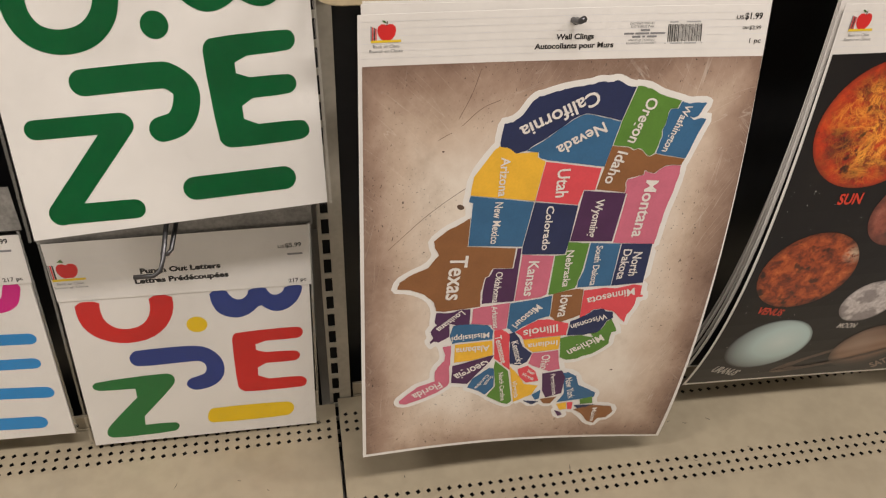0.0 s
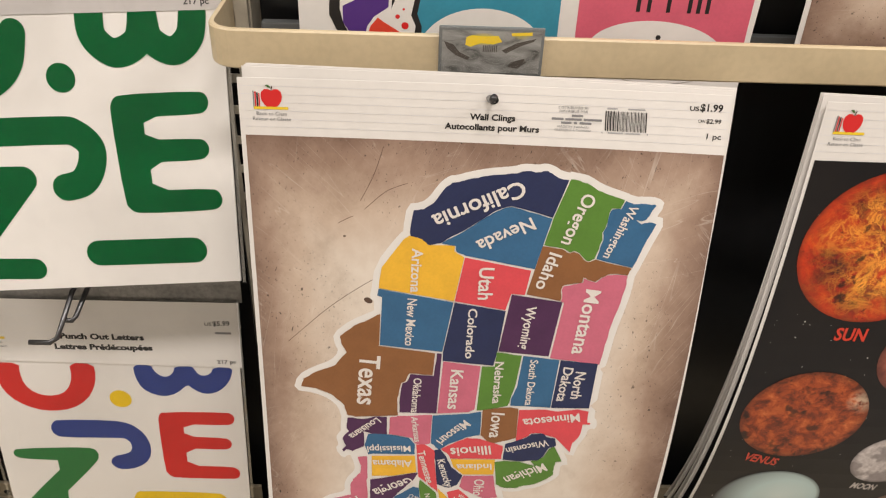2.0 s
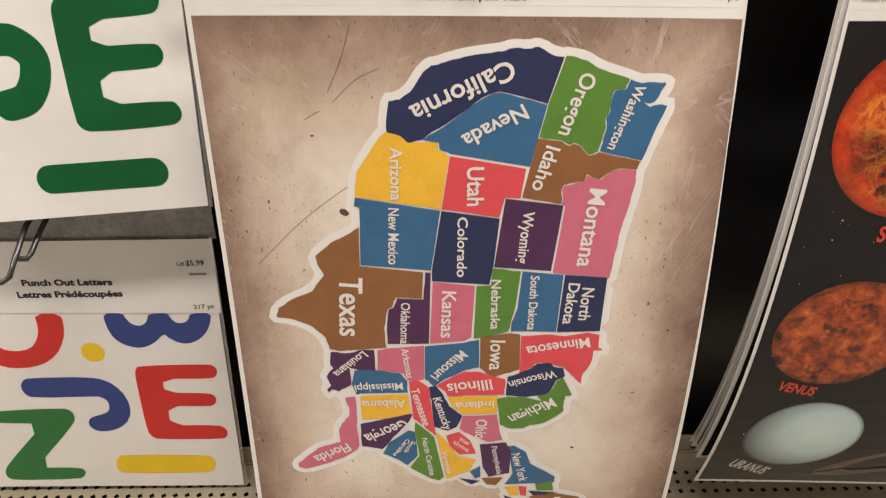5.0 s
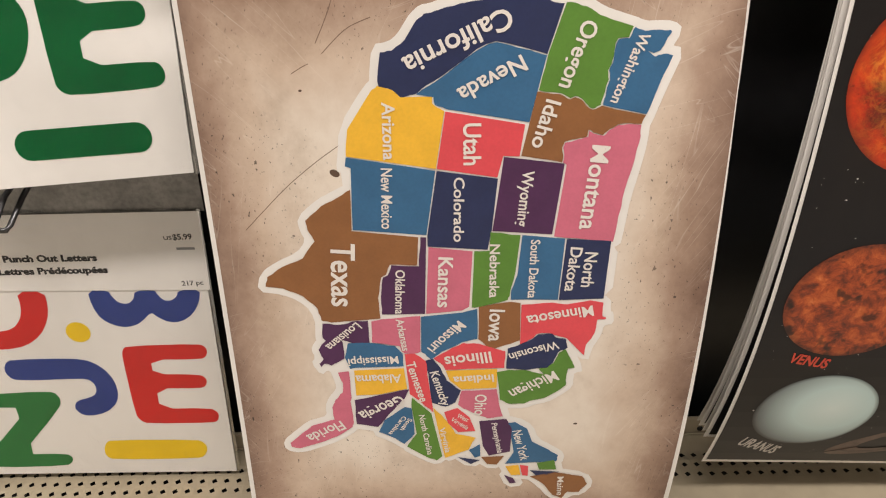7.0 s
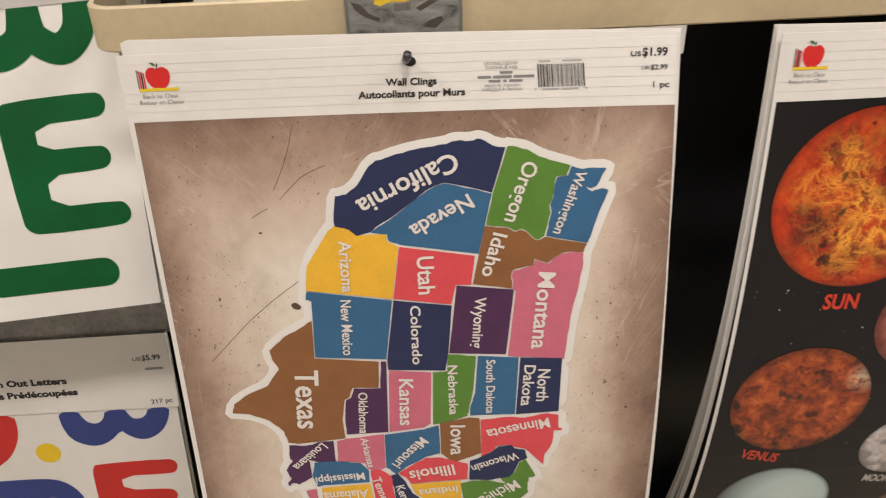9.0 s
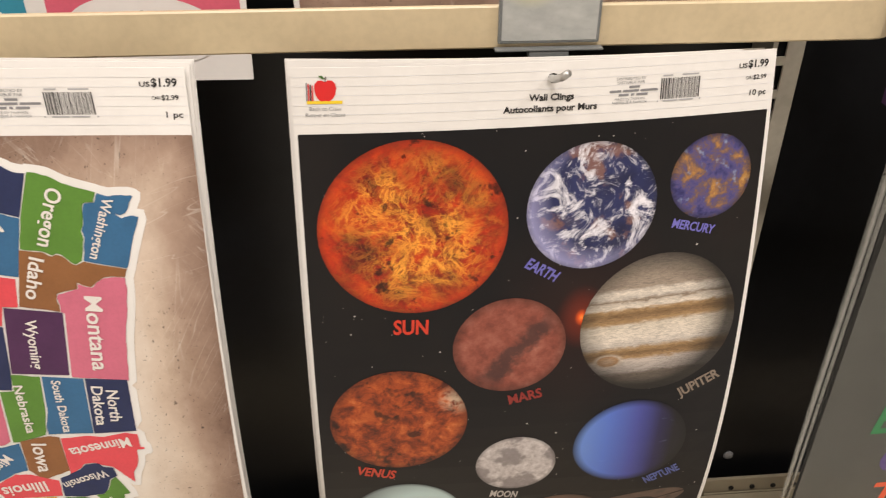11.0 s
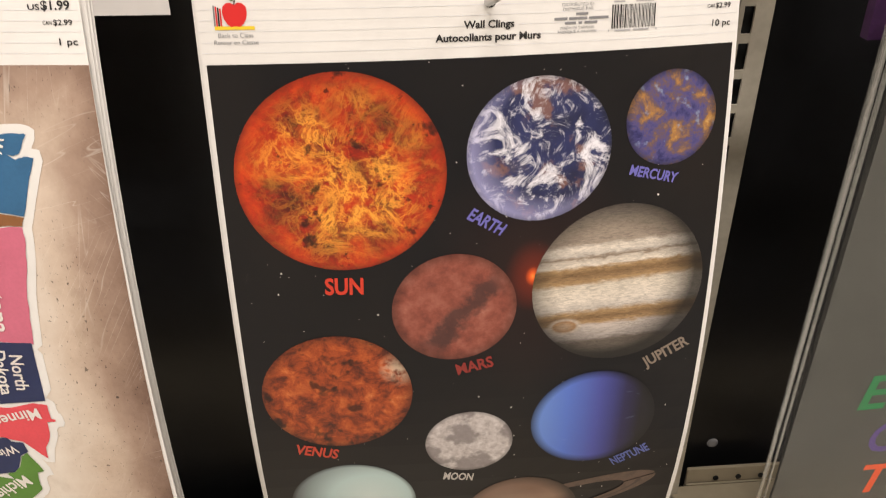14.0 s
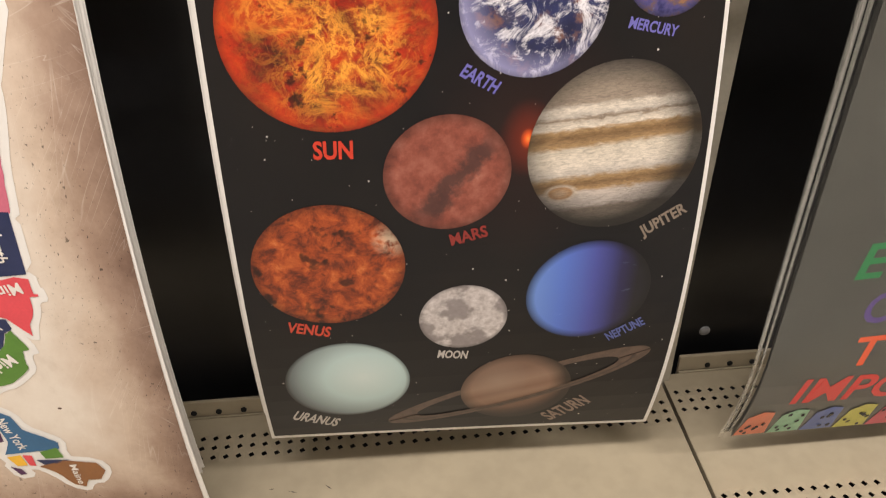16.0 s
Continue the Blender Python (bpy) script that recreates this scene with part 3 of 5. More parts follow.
def back_rail(x0, x1, y):
    """The folded strip behind the deck, with a row of round holes."""
    ob = thing("back_strip", ((x0 + x1) / 2, y, DECK), "cream steel strip with a row of round holes behind the shelf", "shelf strip", "back strips")
    part("strip", box(x0 + 0.001, x1 - 0.001, y, y + 0.004, 0.10, DECK + 0.017, 0.001), STEEL, ob)
    part("lip", box(x0 + 0.001, x1 - 0.001, y - 0.0035, y - 0.0015, DECK - 0.006, DECK + 0.0005, 0.0006), STEEL, ob)
    x = x0 + 0.03
    while x < x1 - 0.02:
        bm = bmesh.new()
        # the hole is a solid near-black disc, its shade put in by colour
        bmesh.ops.create_cone(bm, cap_ends=True, segments=14, radius1=0.0027, radius2=0.0027, depth=0.002, matrix=pose(x, y - 0.0002, DECK + 0.0047, 90, 0, 0))
        part("round_hole", bm, HOLE_SHADE, ob)
        x += 0.0226
    return ob


def upright(x):
    """A slotted shelving post: two flanges with a ladder of slots between them."""
    ob = thing("upright_post", (x, 0.15, 0.0), "cream painted slotted steel shelving post", "post", "shelving posts")
    bm = bmesh.new()
    f, bk = 0.116, 0.149
    for a, b in ((-0.016, -0.0125), (-0.005, 0.008)):
        add_box(bm, x + a, x + b, f, f + 0.002, 0.0, 1.7)
    part("post_face", bm, UPRIGHT, ob)
    bm = bmesh.new()
    z = 0.02
    while z < 1.65:
        add_box(bm, x - 0.0125, x - 0.005, f + 0.0002, f + 0.002, z + 0.0190, z + 0.0254)
        z += 0.0254
    part("slot_ladder", bm, UPRIGHT, ob, kind="stuff")
    part("post_side", box(x - 0.016, x - 0.0145, f + 0.0022, bk, 0.0, 1.7), UPRIGHT, ob)
    part("post_side", box(x + 0.0065, x + 0.008, f + 0.0022, bk, 0.0, 1.7), UPRIGHT, ob)
    # near-black filler in the hollow post, painted shade behind the slots
    part("post_shade_block", box(x - 0.014, x + 0.006, f + 0.008, bk, 0.0, 1.7), HOLE_SHADE, ob, "near-black block standing in for the shade inside the post")
    return ob


for a, b, rear, fore in zip(SEAMS, SEAMS[1:], (0.083, 0.090, 0.101), (-0.025, -0.0225, -0.0190)):
    perforated_deck(a, b, rear, fore)
    back_rail(a + 0.019, b - 0.019, rear + 0.0285)
    p = thing("shelving_backboard", ((a + b) / 2, BACK, 0.0), "glossy black shelving backboard with faint scuffs", "backboard", "backboards")
    part("board", box(a + 0.0165, b - 0.0165, BACK, BACK + 0.006, 0.0, 1.7), BLACKP, p)
for x in POSTS:
    upright(x)

knob = thing("panel_screw", (0.610, 0.149, 0.164), "small grey screw head in the black panel", "screw")
bm = bmesh.new()
bmesh.ops.create_uvsphere(bm, u_segments=16, v_segments=8, radius=0.0055, matrix=Matrix.Translation((0.610, 0.1495, 0.164)) @ Matrix.Diagonal((1, 0.4, 1, 1)))
part("head", bm, GREYINK, knob, smooth=True)


def merch_rail(x0, x1, z0=0.6415, z1=0.6670, front=0.0398):
    """A flat steel bar bent back at both ends to brackets on the posts."""
    ob = thing("merchandise_rail", ((x0 + x1) / 2, front, z0), "beige painted steel rail bent back to the shelving posts", "rail", "merchandise rails")
    r, th = 0.016, 0.0035
    path = [(x0, 0.1155)] + [(x0 + r - r * math.cos(math.radians(t)), front + r - r * math.sin(math.radians(t))) for t in range(0, 91, 15)]
    path += [(x1 - r + r * math.sin(math.radians(t)), front + r - r * math.cos(math.radians(t))) for t in range(0, 91, 15)] + [(x1, 0.1155)]
    bm = bmesh.new()
    rings = []
    for i, p in enumerate(path):
        d = (Vector(path[min(i + 1, len(path) - 1)]) - Vector(path[max(i - 1, 0)])).normalized()
        n = Vector((d.y, -d.x))
        prof = [(0, z0 + 0.001), (0.0008, z0), (th, z0), (th, z1), (0.0008, z1), (0, z1 - 0.001)]
        rings.append([bm.verts.new((p[0] - n.x * (q - th), p[1] - n.y * (q - th), z)) for q, z in prof])
    for a, b in zip(rings, rings[1:]):
        for k in range(6):
            bm.faces.new((a[k], a[(k + 1) % 6], b[(k + 1) % 6], b[k]))
    bm.faces.new(rings[0])
    bm.faces.new(rings[-1])
    bmesh.ops.recalc_face_normals(bm, faces=bm.faces)
    part("bar", bm, RAILM, ob)
    for x in (x0, x1):
        s = 1 if x == x0 else -1
        part("bracket", box(min(x, x + s * 0.010), max(x, x + s * 0.010), 0.109, 0.1155, z0 - 0.02, z1 + 0.02, 0.001), UPRIGHT, ob)
    return ob


merch_rail(-0.1725, 0.5815)
merch_rail(0.5925, 1.37)


def tag_holder(x0, x1, z0, z1, label_mat, label, tint, marks=()):
    ob = thing("tag_holder", ((x0 + x1) / 2, 0.033, z0), label, "price tag holder", "tag holders")
    part("back_plate", box(x0, x1, 0.0333, 0.0362, z0, z1, 0.001), SMOKE, ob, "grey plastic back plate")
    s = Surface(x0, z1, lambda u, v: 0.0330)
    w, h = (x1 - x0) * 1000, (z1 - z0) * 1000
    part("tag", shape(rect(2, w - 2, 2, h - 2), s, 0.0, uvbox=(2, h - 2, w - 4, -(h - 4))), label_mat, ob, tint)
    for mat, poly in marks:
        part("label_scrap", shape([(p * w, q * h) for p, q in poly], s, 0.12), mat, ob)
    bm = box(x0 - 0.0025, x1 + 0.0025, 0.0303, 0.0320, z0 - 0.002, z1 + 0.001, 0.0008)
    cover = part("clear_cover", bm, FILM, ob, "clear plastic cover")
    cover.visible_shadow = False
    part("lower_lip", box(x0 - 0.002, x1 + 0.002, 0.0293, 0.0358, z0 - 0.0035, z0 - 0.0022, 0.0004), SMOKE, ob)
    part("hinge", box((x0 + x1) / 2 - 0.012, (x0 + x1) / 2 + 0.012, 0.0298, 0.0383, z0 - 0.0085, z0 - 0.0037, 0.0008), SMOKE, ob)
    return ob


tag_holder(-0.0300, 0.0355, 0.6430, 0.6740, worn_label(), "grey clear-fronted price tag holder with a torn label", "torn grey label with yellow remains", [
    (YELLOW, [(0.26, 0.20), (0.31, 0.16), (0.44, 0.18), (0.56, 0.16), (0.60, 0.28), (0.52, 0.34), (0.40, 0.32), (0.30, 0.40), (0.25, 0.36)]),
    (YELLOW, [(0.68, 0.10), (0.88, 0.07), (0.88, 0.14), (0.69, 0.16)]),
    (SCUFF, [(0.66, 0.80), (0.70, 0.70), (0.82, 0.62), (0.84, 0.70), (0.76, 0.84)]),
    (SCUFF, [(0.60, 0.46), (0.74, 0.30), (0.92, 0.20), (0.90, 0.26), (0.78, 0.36), (0.64, 0.52)]),
    (SCUFF, [(0.05, 0.30), (0.14, 0.36), (0.20, 0.52), (0.30, 0.62), (0.28, 0.68), (0.16, 0.58), (0.08, 0.44)])]
    + [(SCUFF, [(0.42 + 0.018 * k, 0.36), (0.428 + 0.018 * k, 0.36), (0.428 + 0.018 * k, 0.50), (0.42 + 0.018 * k, 0.50)]) for k in range(8)])
tag_holder(0.331, 0.392, 0.6450, 0.6800, pale_label(), "pale grey price tag holder with a faded label", "faded grey label")


def peg_hook(x, z, tip, mat, label):
    ob = thing("peg_hook", (x, 0.045, z), label, "hook", "peg hooks")
    pts = [(x, 0.127, z - 0.008), (x, 0.05, z - 0.008), (x, 0.02, z - 0.006), (x, 0.004, z - 0.001), (x + tip[0] * 0.5, -0.004, z + tip[1] * 0.4), (x + tip[0], -0.009, z + tip[1])]
    part("rod", tube(pts, 0.0023), mat, ob, smooth=True)
    part("crossbar_clip", box(x - 0.012, x + 0.012, 0.1235, 0.1275, z - 0.02, z + 0.006, 0.001), mat, ob)
    return ob


peg_hook(0.0020, 0.6405, (0.001, 0.006), WIRE, "dark steel peg hook through the card hole")
peg_hook(0.3605, 0.6345, (0.004, 0.007), ZINC, "bright zinc peg hook through the card hole")
bar = thing("cross_bar", (0.2, 0.13, 0.62), "dark steel cross bar carrying the peg hooks", "bar")
part("tube", box(-0.158, 0.540, 0.1281, 0.1370, 0.622, 0.640, 0.001), SMOKE, bar)


# ---- printed wall cling cards ----
def bowed(terms):
    """The face of a hanging card that bends across and along: a short sum of powers of its width and height."""
    return lambda u, v: sum(c * (u / 300) ** i * (max(v, -20) / 460) ** j for c, i, j in terms)


map_bow = bowed(((0.0035, 0, 0), (0.0207, 1, 0), (-0.0177, 0, 1), (-0.0098, 0, 2), (-0.1071, 1, 1), (-0.008, 2, 0), (0.0988, 1, 2)))
solar_bow = bowed(((0.0091, 0, 0), (0.002, 1, 0), (-0.0465, 0, 1), (0.0084, 0, 2), (-0.0315, 1, 1), (0.0344, 2, 0), (-0.036, 2, 1), (0.0588, 0, 3), (0.0222, 1, 2)))


APPLE = ((0, 0.72), (0.28, 0.9), (0.62, 0.88), (0.92, 0.6), (1.0, 0.15), (0.9, -0.35), (0.66, -0.75), (0.36, -1.0), (0.12, -0.94), (-0.12, -0.94), (-0.36, -1.0), (-0.66, -0.75), (-0.9, -0.35), (-1.0, 0.15), (-0.92, 0.6), (-0.62, 0.88), (-0.28, 0.9))


def header(ob, surf, corners, count):
    """The ruled paper header between four corners: apple badge, hole, title, small print, bar code and prices."""
    tl, tr, br, bl = [Vector(c) for c in corners]

    def at(a, b):
        return tuple(tl.lerp(tr, a / 304).lerp(bl.lerp(br, a / 304), b / 38.6))

    def quad(a0, a1, b0, b1):
        return [at(a0, b0), at(a1, b0), at(a1, b1), at(a0, b1)]

    for b in (5.0, 10.4, 15.8, 21.4, 27.0, 32.4):
        part("ruled_line", shape(quad(1, 303, b, b + 0.22), surf, 0.22), RULE, ob)
    badge = part("apple", shape([at(19.8 + 6.4 * x, 12.8 - 6.4 * y) for x, y in APPLE], surf, 0.3), RED, ob, "red apple badge")
    part("stem", shape([at(19.5, 8.2), at(20.1, 8.2), at(20.7, 5.0), at(20.1, 4.8)], surf, 0.34), STEM, badge)
    part("leaf", shape([at(19.9, 6.2), at(18.1, 6.1), at(16.2, 4.4), at(18.3, 4.3)], surf, 0.36), LEAF, badge)
    for k, m in enumerate((GREYINK, RED, INK, RED)):
        part("book_spine", shape(quad(8.8 + k * 1.1, 9.6 + k * 1.1, 8.4 + 0.5 * k, 18.8), surf, 0.3), m, badge)
    part("yellow_bar", shape(quad(9.0, 29.6, 18.8, 20.6), surf, 0.3), YELLOW, badge)
    part("caption_words", words("Back to Class", at(10.4, 23.4), at(28.6, 23.4), 2.3, surf, 0.3, bold=0.0), GREYINK, badge)
    part("caption_words", words("Retour en Classe", at(8.0, 27.0), at(31.0, 27.0), 2.3, surf, 0.3, bold=0.0), GREYINK, badge)
    # near-black disc laid on the paper as the shade in the hole
    part("punched_hole", shape([at(155.0 + 3.3 * math.cos(k * 0.3927), 9.4 + 2.9 * math.sin(k * 0.3927)) for k in range(16)], surf, 0.3), HOLE_SHADE, ob, "dark punched hanging hole")
    part("title", words("Wall Clings", at(140.6, 20.8), at(168.8, 20.8), 3.8, surf, 0.3, bold=0.03), INK, ob)
    part("title", words("Autocollants pour Murs", at(125.0, 27.6), at(184.0, 27.6), 3.8, surf, 0.3, bold=0.03), INK, ob)
    bm = words("DISTRIBUTED BY", at(195.7, 12.2), at(214.7, 12.2), 1.6, surf, 0.3, bold=0.0)
    bm = words("DISTRIBUÉ PAR", at(196.3, 14.6), at(214.1, 14.6), 1.6, surf, 0.3, bm, bold=0.0)
    bm = shape(quad(204, 211, 16.7, 18.1), surf, 0.3, bm)
    for a0, a1, b in ((191.5, 199, 19.8), (200, 210.5, 19.8), (211.5, 223, 19.8), (197.5, 204, 22.2), (205.5, 207.5, 22.2), (209, 216.5, 22.2)):
        bm = shape(quad(a0, a1, b - 0.7, b + 0.7), surf, 0.3, bm)
    bm = words("MADE IN TAIWAN", at(195.2, 24.8), at(214.7, 24.8), 1.5, surf, 0.3, bm, bold=0.0)
    bm = words("FABRIQUÉ À TAIWAN", at(193.7, 27), at(216.1, 27), 1.5, surf, 0.3, bm, bold=0.0)
    part("small_print", bm, GREYINK, ob, "tiny grey distributor lines")
    bm = None
    a, r = 225.0, random.Random(11)
    while a < 250.6:
        w = r.choice((0.28, 0.28, 0.5, 0.75))
        bm = shape(quad(a, a + w, 13.4, 26.4), surf, 0.3, bm)
        a += w + r.choice((0.28, 0.45, 0.6))
    part("bar_code", bm, INK, ob, "printed bar code", kind="stuff")
    for a0, a1, b in ((226, 232.5, 11.7), (239, 250, 11.7), (223, 223.8, 27.6), (227, 236.5, 27.6), (238, 247.5, 27.6), (251.6, 252.4, 27.6)):
        part("code_digits_bar", shape(quad(a0, a1, b - 0.45, b + 0.45), surf, 0.3), PALEINK, ob)
    part("price", words("US", at(277.8, 9.1), at(283.6, 9.1), 2.6, surf, 0.3, bold=0.02), INK, ob)
    part("price", words("$1.99", at(284.4, 8.2), at(298.6, 8.2), 4.3, surf, 0.3, bold=0.025), INK, ob)
    part("price", words("CAN", at(283.4, 17.0), at(287.8, 17.0), 1.9, surf, 0.3, bold=0.01), INK, ob)
    part("price", words("$2.99", at(288.6, 16.8), at(298.0, 16.8), 2.7, surf, 0.3, bold=0.015), INK, ob)
    part("piece_count", words(count, at(298.6 - 2.3 * len(count), 26.6), at(298.6, 26.6), 3.4, surf, 0.3, bold=0.012), INK, ob)


def stack(n, surf_of, corners, pic, mat, name, label, group, seed):
    """The cards hanging behind the front one, each a little out of line."""
    r = random.Random(seed)
    for k in range(1, n + 1):
        s = surf_of(k, r.uniform(-1, 1), r.uniform(-1, 1))
        p = s.at(152, 17)
        ob = thing(name, p, label, "wall cling", group)
        part("sheet", card(corners, s, 0.4, 6, 14), PAPER, ob)
        part("picture", shape(pic, s, 0.2), mat, ob)


# the map card
MAP = Surface(-0.1525, 0.660, map_bow)
map_card = thing("wall_cling_map", MAP.at(158, 16), "white-bordered wall cling card with a colourful sideways state map", "wall cling", "wall clings")
MAP_CORNERS = [(2.4, 10.4), (304.6, 17.0), (310.5, 490.0), (-7.0, 454.8)]
part("sheet", card(MAP_CORNERS, MAP, hem=11.0), PAPER, map_card, "white card with curling edges")
MAP_PIC = [(4.5, 47.2), (305.0, 53.6), (306.5, 485.5), (-3.6, 451.2)]
part("picture", shape(picture_outline(MAP_PIC, 11.0), MAP, 0.25, uvbox=(-2, 478, 306, -430)), PARCH, map_card, "mottled brown parchment print")
header(map_card, MAP, (*MAP_CORNERS[:2], (307.8, 53.6), (1.6, 47.2)), "1 pc")
halo = {"n": 0}
state_root = part("map_print", shape([(150, 250), (150.5, 250), (150.5, 250.5)], MAP, 0.42), WHITEINK, map_card, "printed state map")


def state(color, outline, names):
    halo["n"] += 1
    part("white_outline", shape(smoothed(grown(outline, 4.6)), MAP, 0.42 + 0.003 * halo["n"]), PAPER, map_card)
    r = random.Random(halo["n"])
    fine = []
    inner = grown(outline, -0.28)
    for p, q in zip(inner, inner[1:] + inner[:1]):
        fine.append(p)
        run = math.dist(p, q)
        if len(outline) > 6 and 4 < run < 26:
            d = ((q[1] - p[1]) / run, -(q[0] - p[0]) / run)
            for t in (0.35, 0.7):
                w = r.uniform(-0.35, 0.35)
                fine.append((p[0] + (q[0] - p[0]) * t + d[0] * w, p[1] + (q[1] - p[1]) * t + d[1] * w))
    part("printed_state", shape(fine, MAP, 0.75 + 0.006 * halo["n"]), INKS[color], state_root)
    for text, a, b, high in names:
        part("state_name", words(text, a, b, high * 1.04, MAP, 1.25, bold=0.018), WHITEINK, state_root)


state("navy", [(108.9, 96.9), (115.5, 96.1), (122.4, 90.8), (125.8, 85.5), (129.9, 79.6), (133.6, 76.7), (137.6, 76.3), (142.7, 74.5), (152.8, 71.9), (162.8, 70.4), (174.6, 69.2), (177.9, 67.8), (181.3, 67.4), (188, 68), (193, 66.9), (197.1, 68.3), (201.7, 71.4), (208.9, 72.7), (200.5, 99.7), (191.3, 96.9), (172.9, 92.4), (167.1, 93.9), (160.3, 97.8), (143.3, 110.6), (131.1, 118.2), (127.6, 121.1), (119.8, 123.2), (115.2, 118.9), (111.8, 117.4), (107.2, 117), (106.6, 113.1)], [("California", (180.5, 78.8), (122.7, 105.9), 10.8)])
state("green", [(209.5, 72), (216, 73), (220.5, 74.3), (227.7, 78.8), (236.5, 81.9), (246.3, 84.9), (244.1, 91.1), (238.4, 91.5), (237.2, 93.8), (236, 103.7), (234.1, 108.6), (234.9, 113.5), (233.3, 120.1), (231.2, 127.9), (226.8, 130), (225, 129.3), (220.4, 124.3), (216.7, 122.9), (214, 124.1), (208.5, 121.2), (196.1, 119.5), (200.5, 99.7)], [("Oregon", (223.5, 82.1), (211.5, 118), 8.7)])
state("blue", [(246.7, 85.2), (252.3, 87.3), (257.4, 86.8), (265.9, 87), (267.1, 88), (261.4, 98.3), (258, 99.5), (254.8, 98.5), (258.9, 100.9), (263.9, 99.3), (268.8, 100.3), (262.4, 117.3), (257.1, 133.3), (231.9, 127.9), (233.3, 120.1), (234.9, 113.5), (234.1, 108.6), (236, 103.7), (237.2, 93.8), (238.4, 91.5), (244.1, 91.1)], [("Washington", (252.8, 88.7), (238.9, 126.5), 5.8)])
state("blue", [(172.9, 92.4), (167.1, 93.9), (160.3, 97.8), (143.3, 110.6), (131.1, 118.2), (127.6, 121.1), (137.5, 122.8), (138.2, 127.2), (144.6, 129.9), (191.9, 137.9), (200.5, 99.7), (191.3, 96.9)], [("Nevada", (188.2, 103.3), (152.6, 122.5), 8.9)])
state("yellow", [(106.3, 115.6), (114.8, 118), (119.1, 122.3), (137.3, 122.3), (137.2, 126.3), (144, 130.7), (138.4, 166.1), (85.7, 158), (87.8, 141), (102.3, 119.1)], [("Arizona", (112.3, 125.2), (111.5, 159.9), 7)])
state("red", [(144, 130.7), (189.7, 138.6), (186.9, 158.4), (177.5, 158), (174.3, 171.5), (138.4, 166.1)], [("Utah", (159.5, 137.8), (159.6, 163.3), 9.7)])
state("brown", [(195.4, 119.6), (208.5, 121.2), (214, 124.1), (216.7, 122.9), (220.4, 124.3), (225, 129.3), (226.8, 130), (231.9, 127.9), (257.1, 133.3), (254.9, 138.9), (248.8, 138.4), (241.8, 139), (237.4, 141.6), (233.5, 145.4), (229.8, 144.3), (225.4, 142.4), (225, 146.1), (219.4, 147.5), (212.3, 149.4), (211.2, 152.7), (212, 159), (211.5, 161.9), (187.3, 157.8)], [("Idaho", (205.1, 125), (197.1, 152.8), 8.3)])
state("pink", [(254.9, 138.9), (254.6, 149), (251.7, 165.7), (248, 183.1), (246.2, 201.1), (244.8, 213.2), (231.5, 212.1), (208.6, 210), (213.7, 163.1), (211.5, 161.9), (212, 159), (211.2, 152.7), (212.3, 149.4), (219.4, 147.5), (225, 146.1), (225.4, 142.4), (229.8, 144.3), (233.5, 145.4), (237.4, 141.6), (241.8, 139), (248.8, 138.4)], [("Montana", (233.3, 151.1), (228.6, 204.8), 9.8)])
state("purple", [(177.5, 158), (213.1, 162.1), (207.9, 208.7), (171.3, 206.8)], [("Wyoming", (192.3, 166.7), (189.5, 203), 6.6)])
state("blue", [(85.7, 158), (138.1, 166.7), (131.7, 210), (86.2, 206.5), (88, 165.3), (84.6, 164.1)], [("New Mexico", (109.4, 165.1), (107.7, 205.2), 6.3)])
state("navy", [(138.4, 166.7), (174.7, 171.7), (171.4, 206.3), (169, 219.9), (131.7, 217.9), (131.7, 210)], [("Colorado", (151.8, 170.9), (151.2, 214), 6)])
state("brown", [(85.6, 206.8), (126.7, 210.9), (125.2, 231.6), (108.3, 231.1), (105.4, 238.6), (102.4, 240.3), (99.5, 255.7), (99.8, 266.8), (100.1, 272.3), (67.3, 275.6), (61, 274.1), (59.2, 264.5), (51, 255.1), (38.8, 249.1), (27.5, 247.6), (29.6, 239.9), (40.5, 232.2), (53.7, 226.1), (62.1, 214.2), (58.5, 206.3), (57.7, 199.7), (68.3, 189.8), (78.4, 184.2), (87.2, 178.6), (86.2, 206.5)], [("Texas", (79.8, 215.4), (76.6, 262.5), 14.3)])
state("purple", [(127.5, 210.8), (131.5, 211), (129.2, 268.3), (100.7, 269.1), (100.8, 255.7), (102.8, 240.2), (105.9, 238.7), (108.8, 231), (125.8, 231.6)], [("Oklahoma", (114.4, 234.5), (112.7, 268.1), 5.7)])
state("pink", [(132.2, 217.9), (159.9, 220.5), (157.7, 262.1), (153.1, 265.3), (129.4, 268.3)], [("Kansas", (143.2, 225), (141.6, 262.6), 8.6)])
state("green", [(170.1, 207.1), (189, 208.8), (186.6, 235), (183.4, 251.8), (182.3, 256.5), (165.9, 261.8), (158.8, 263), (160.4, 220.4), (169.8, 219.9)], [("Nebraska", (173.3, 215.5), (173.4, 254.6), 5.9)])
state("blue", [(189.5, 208.8), (216, 210.9), (213.8, 256), (193.6, 256.1), (183.5, 256.5), (183.8, 248.7), (187.2, 237.9)], [("South Dakota", (198, 212), (197.3, 254.4), 5.4)])
state("navy", [(216.5, 210.9), (243.7, 212), (242.4, 254.2), (213.8, 256.2)], [("North", (232.4, 220.2), (231.1, 245.4), 7.4), ("Dakota", (223.2, 216.9), (220.8, 248.9), 6.9)])
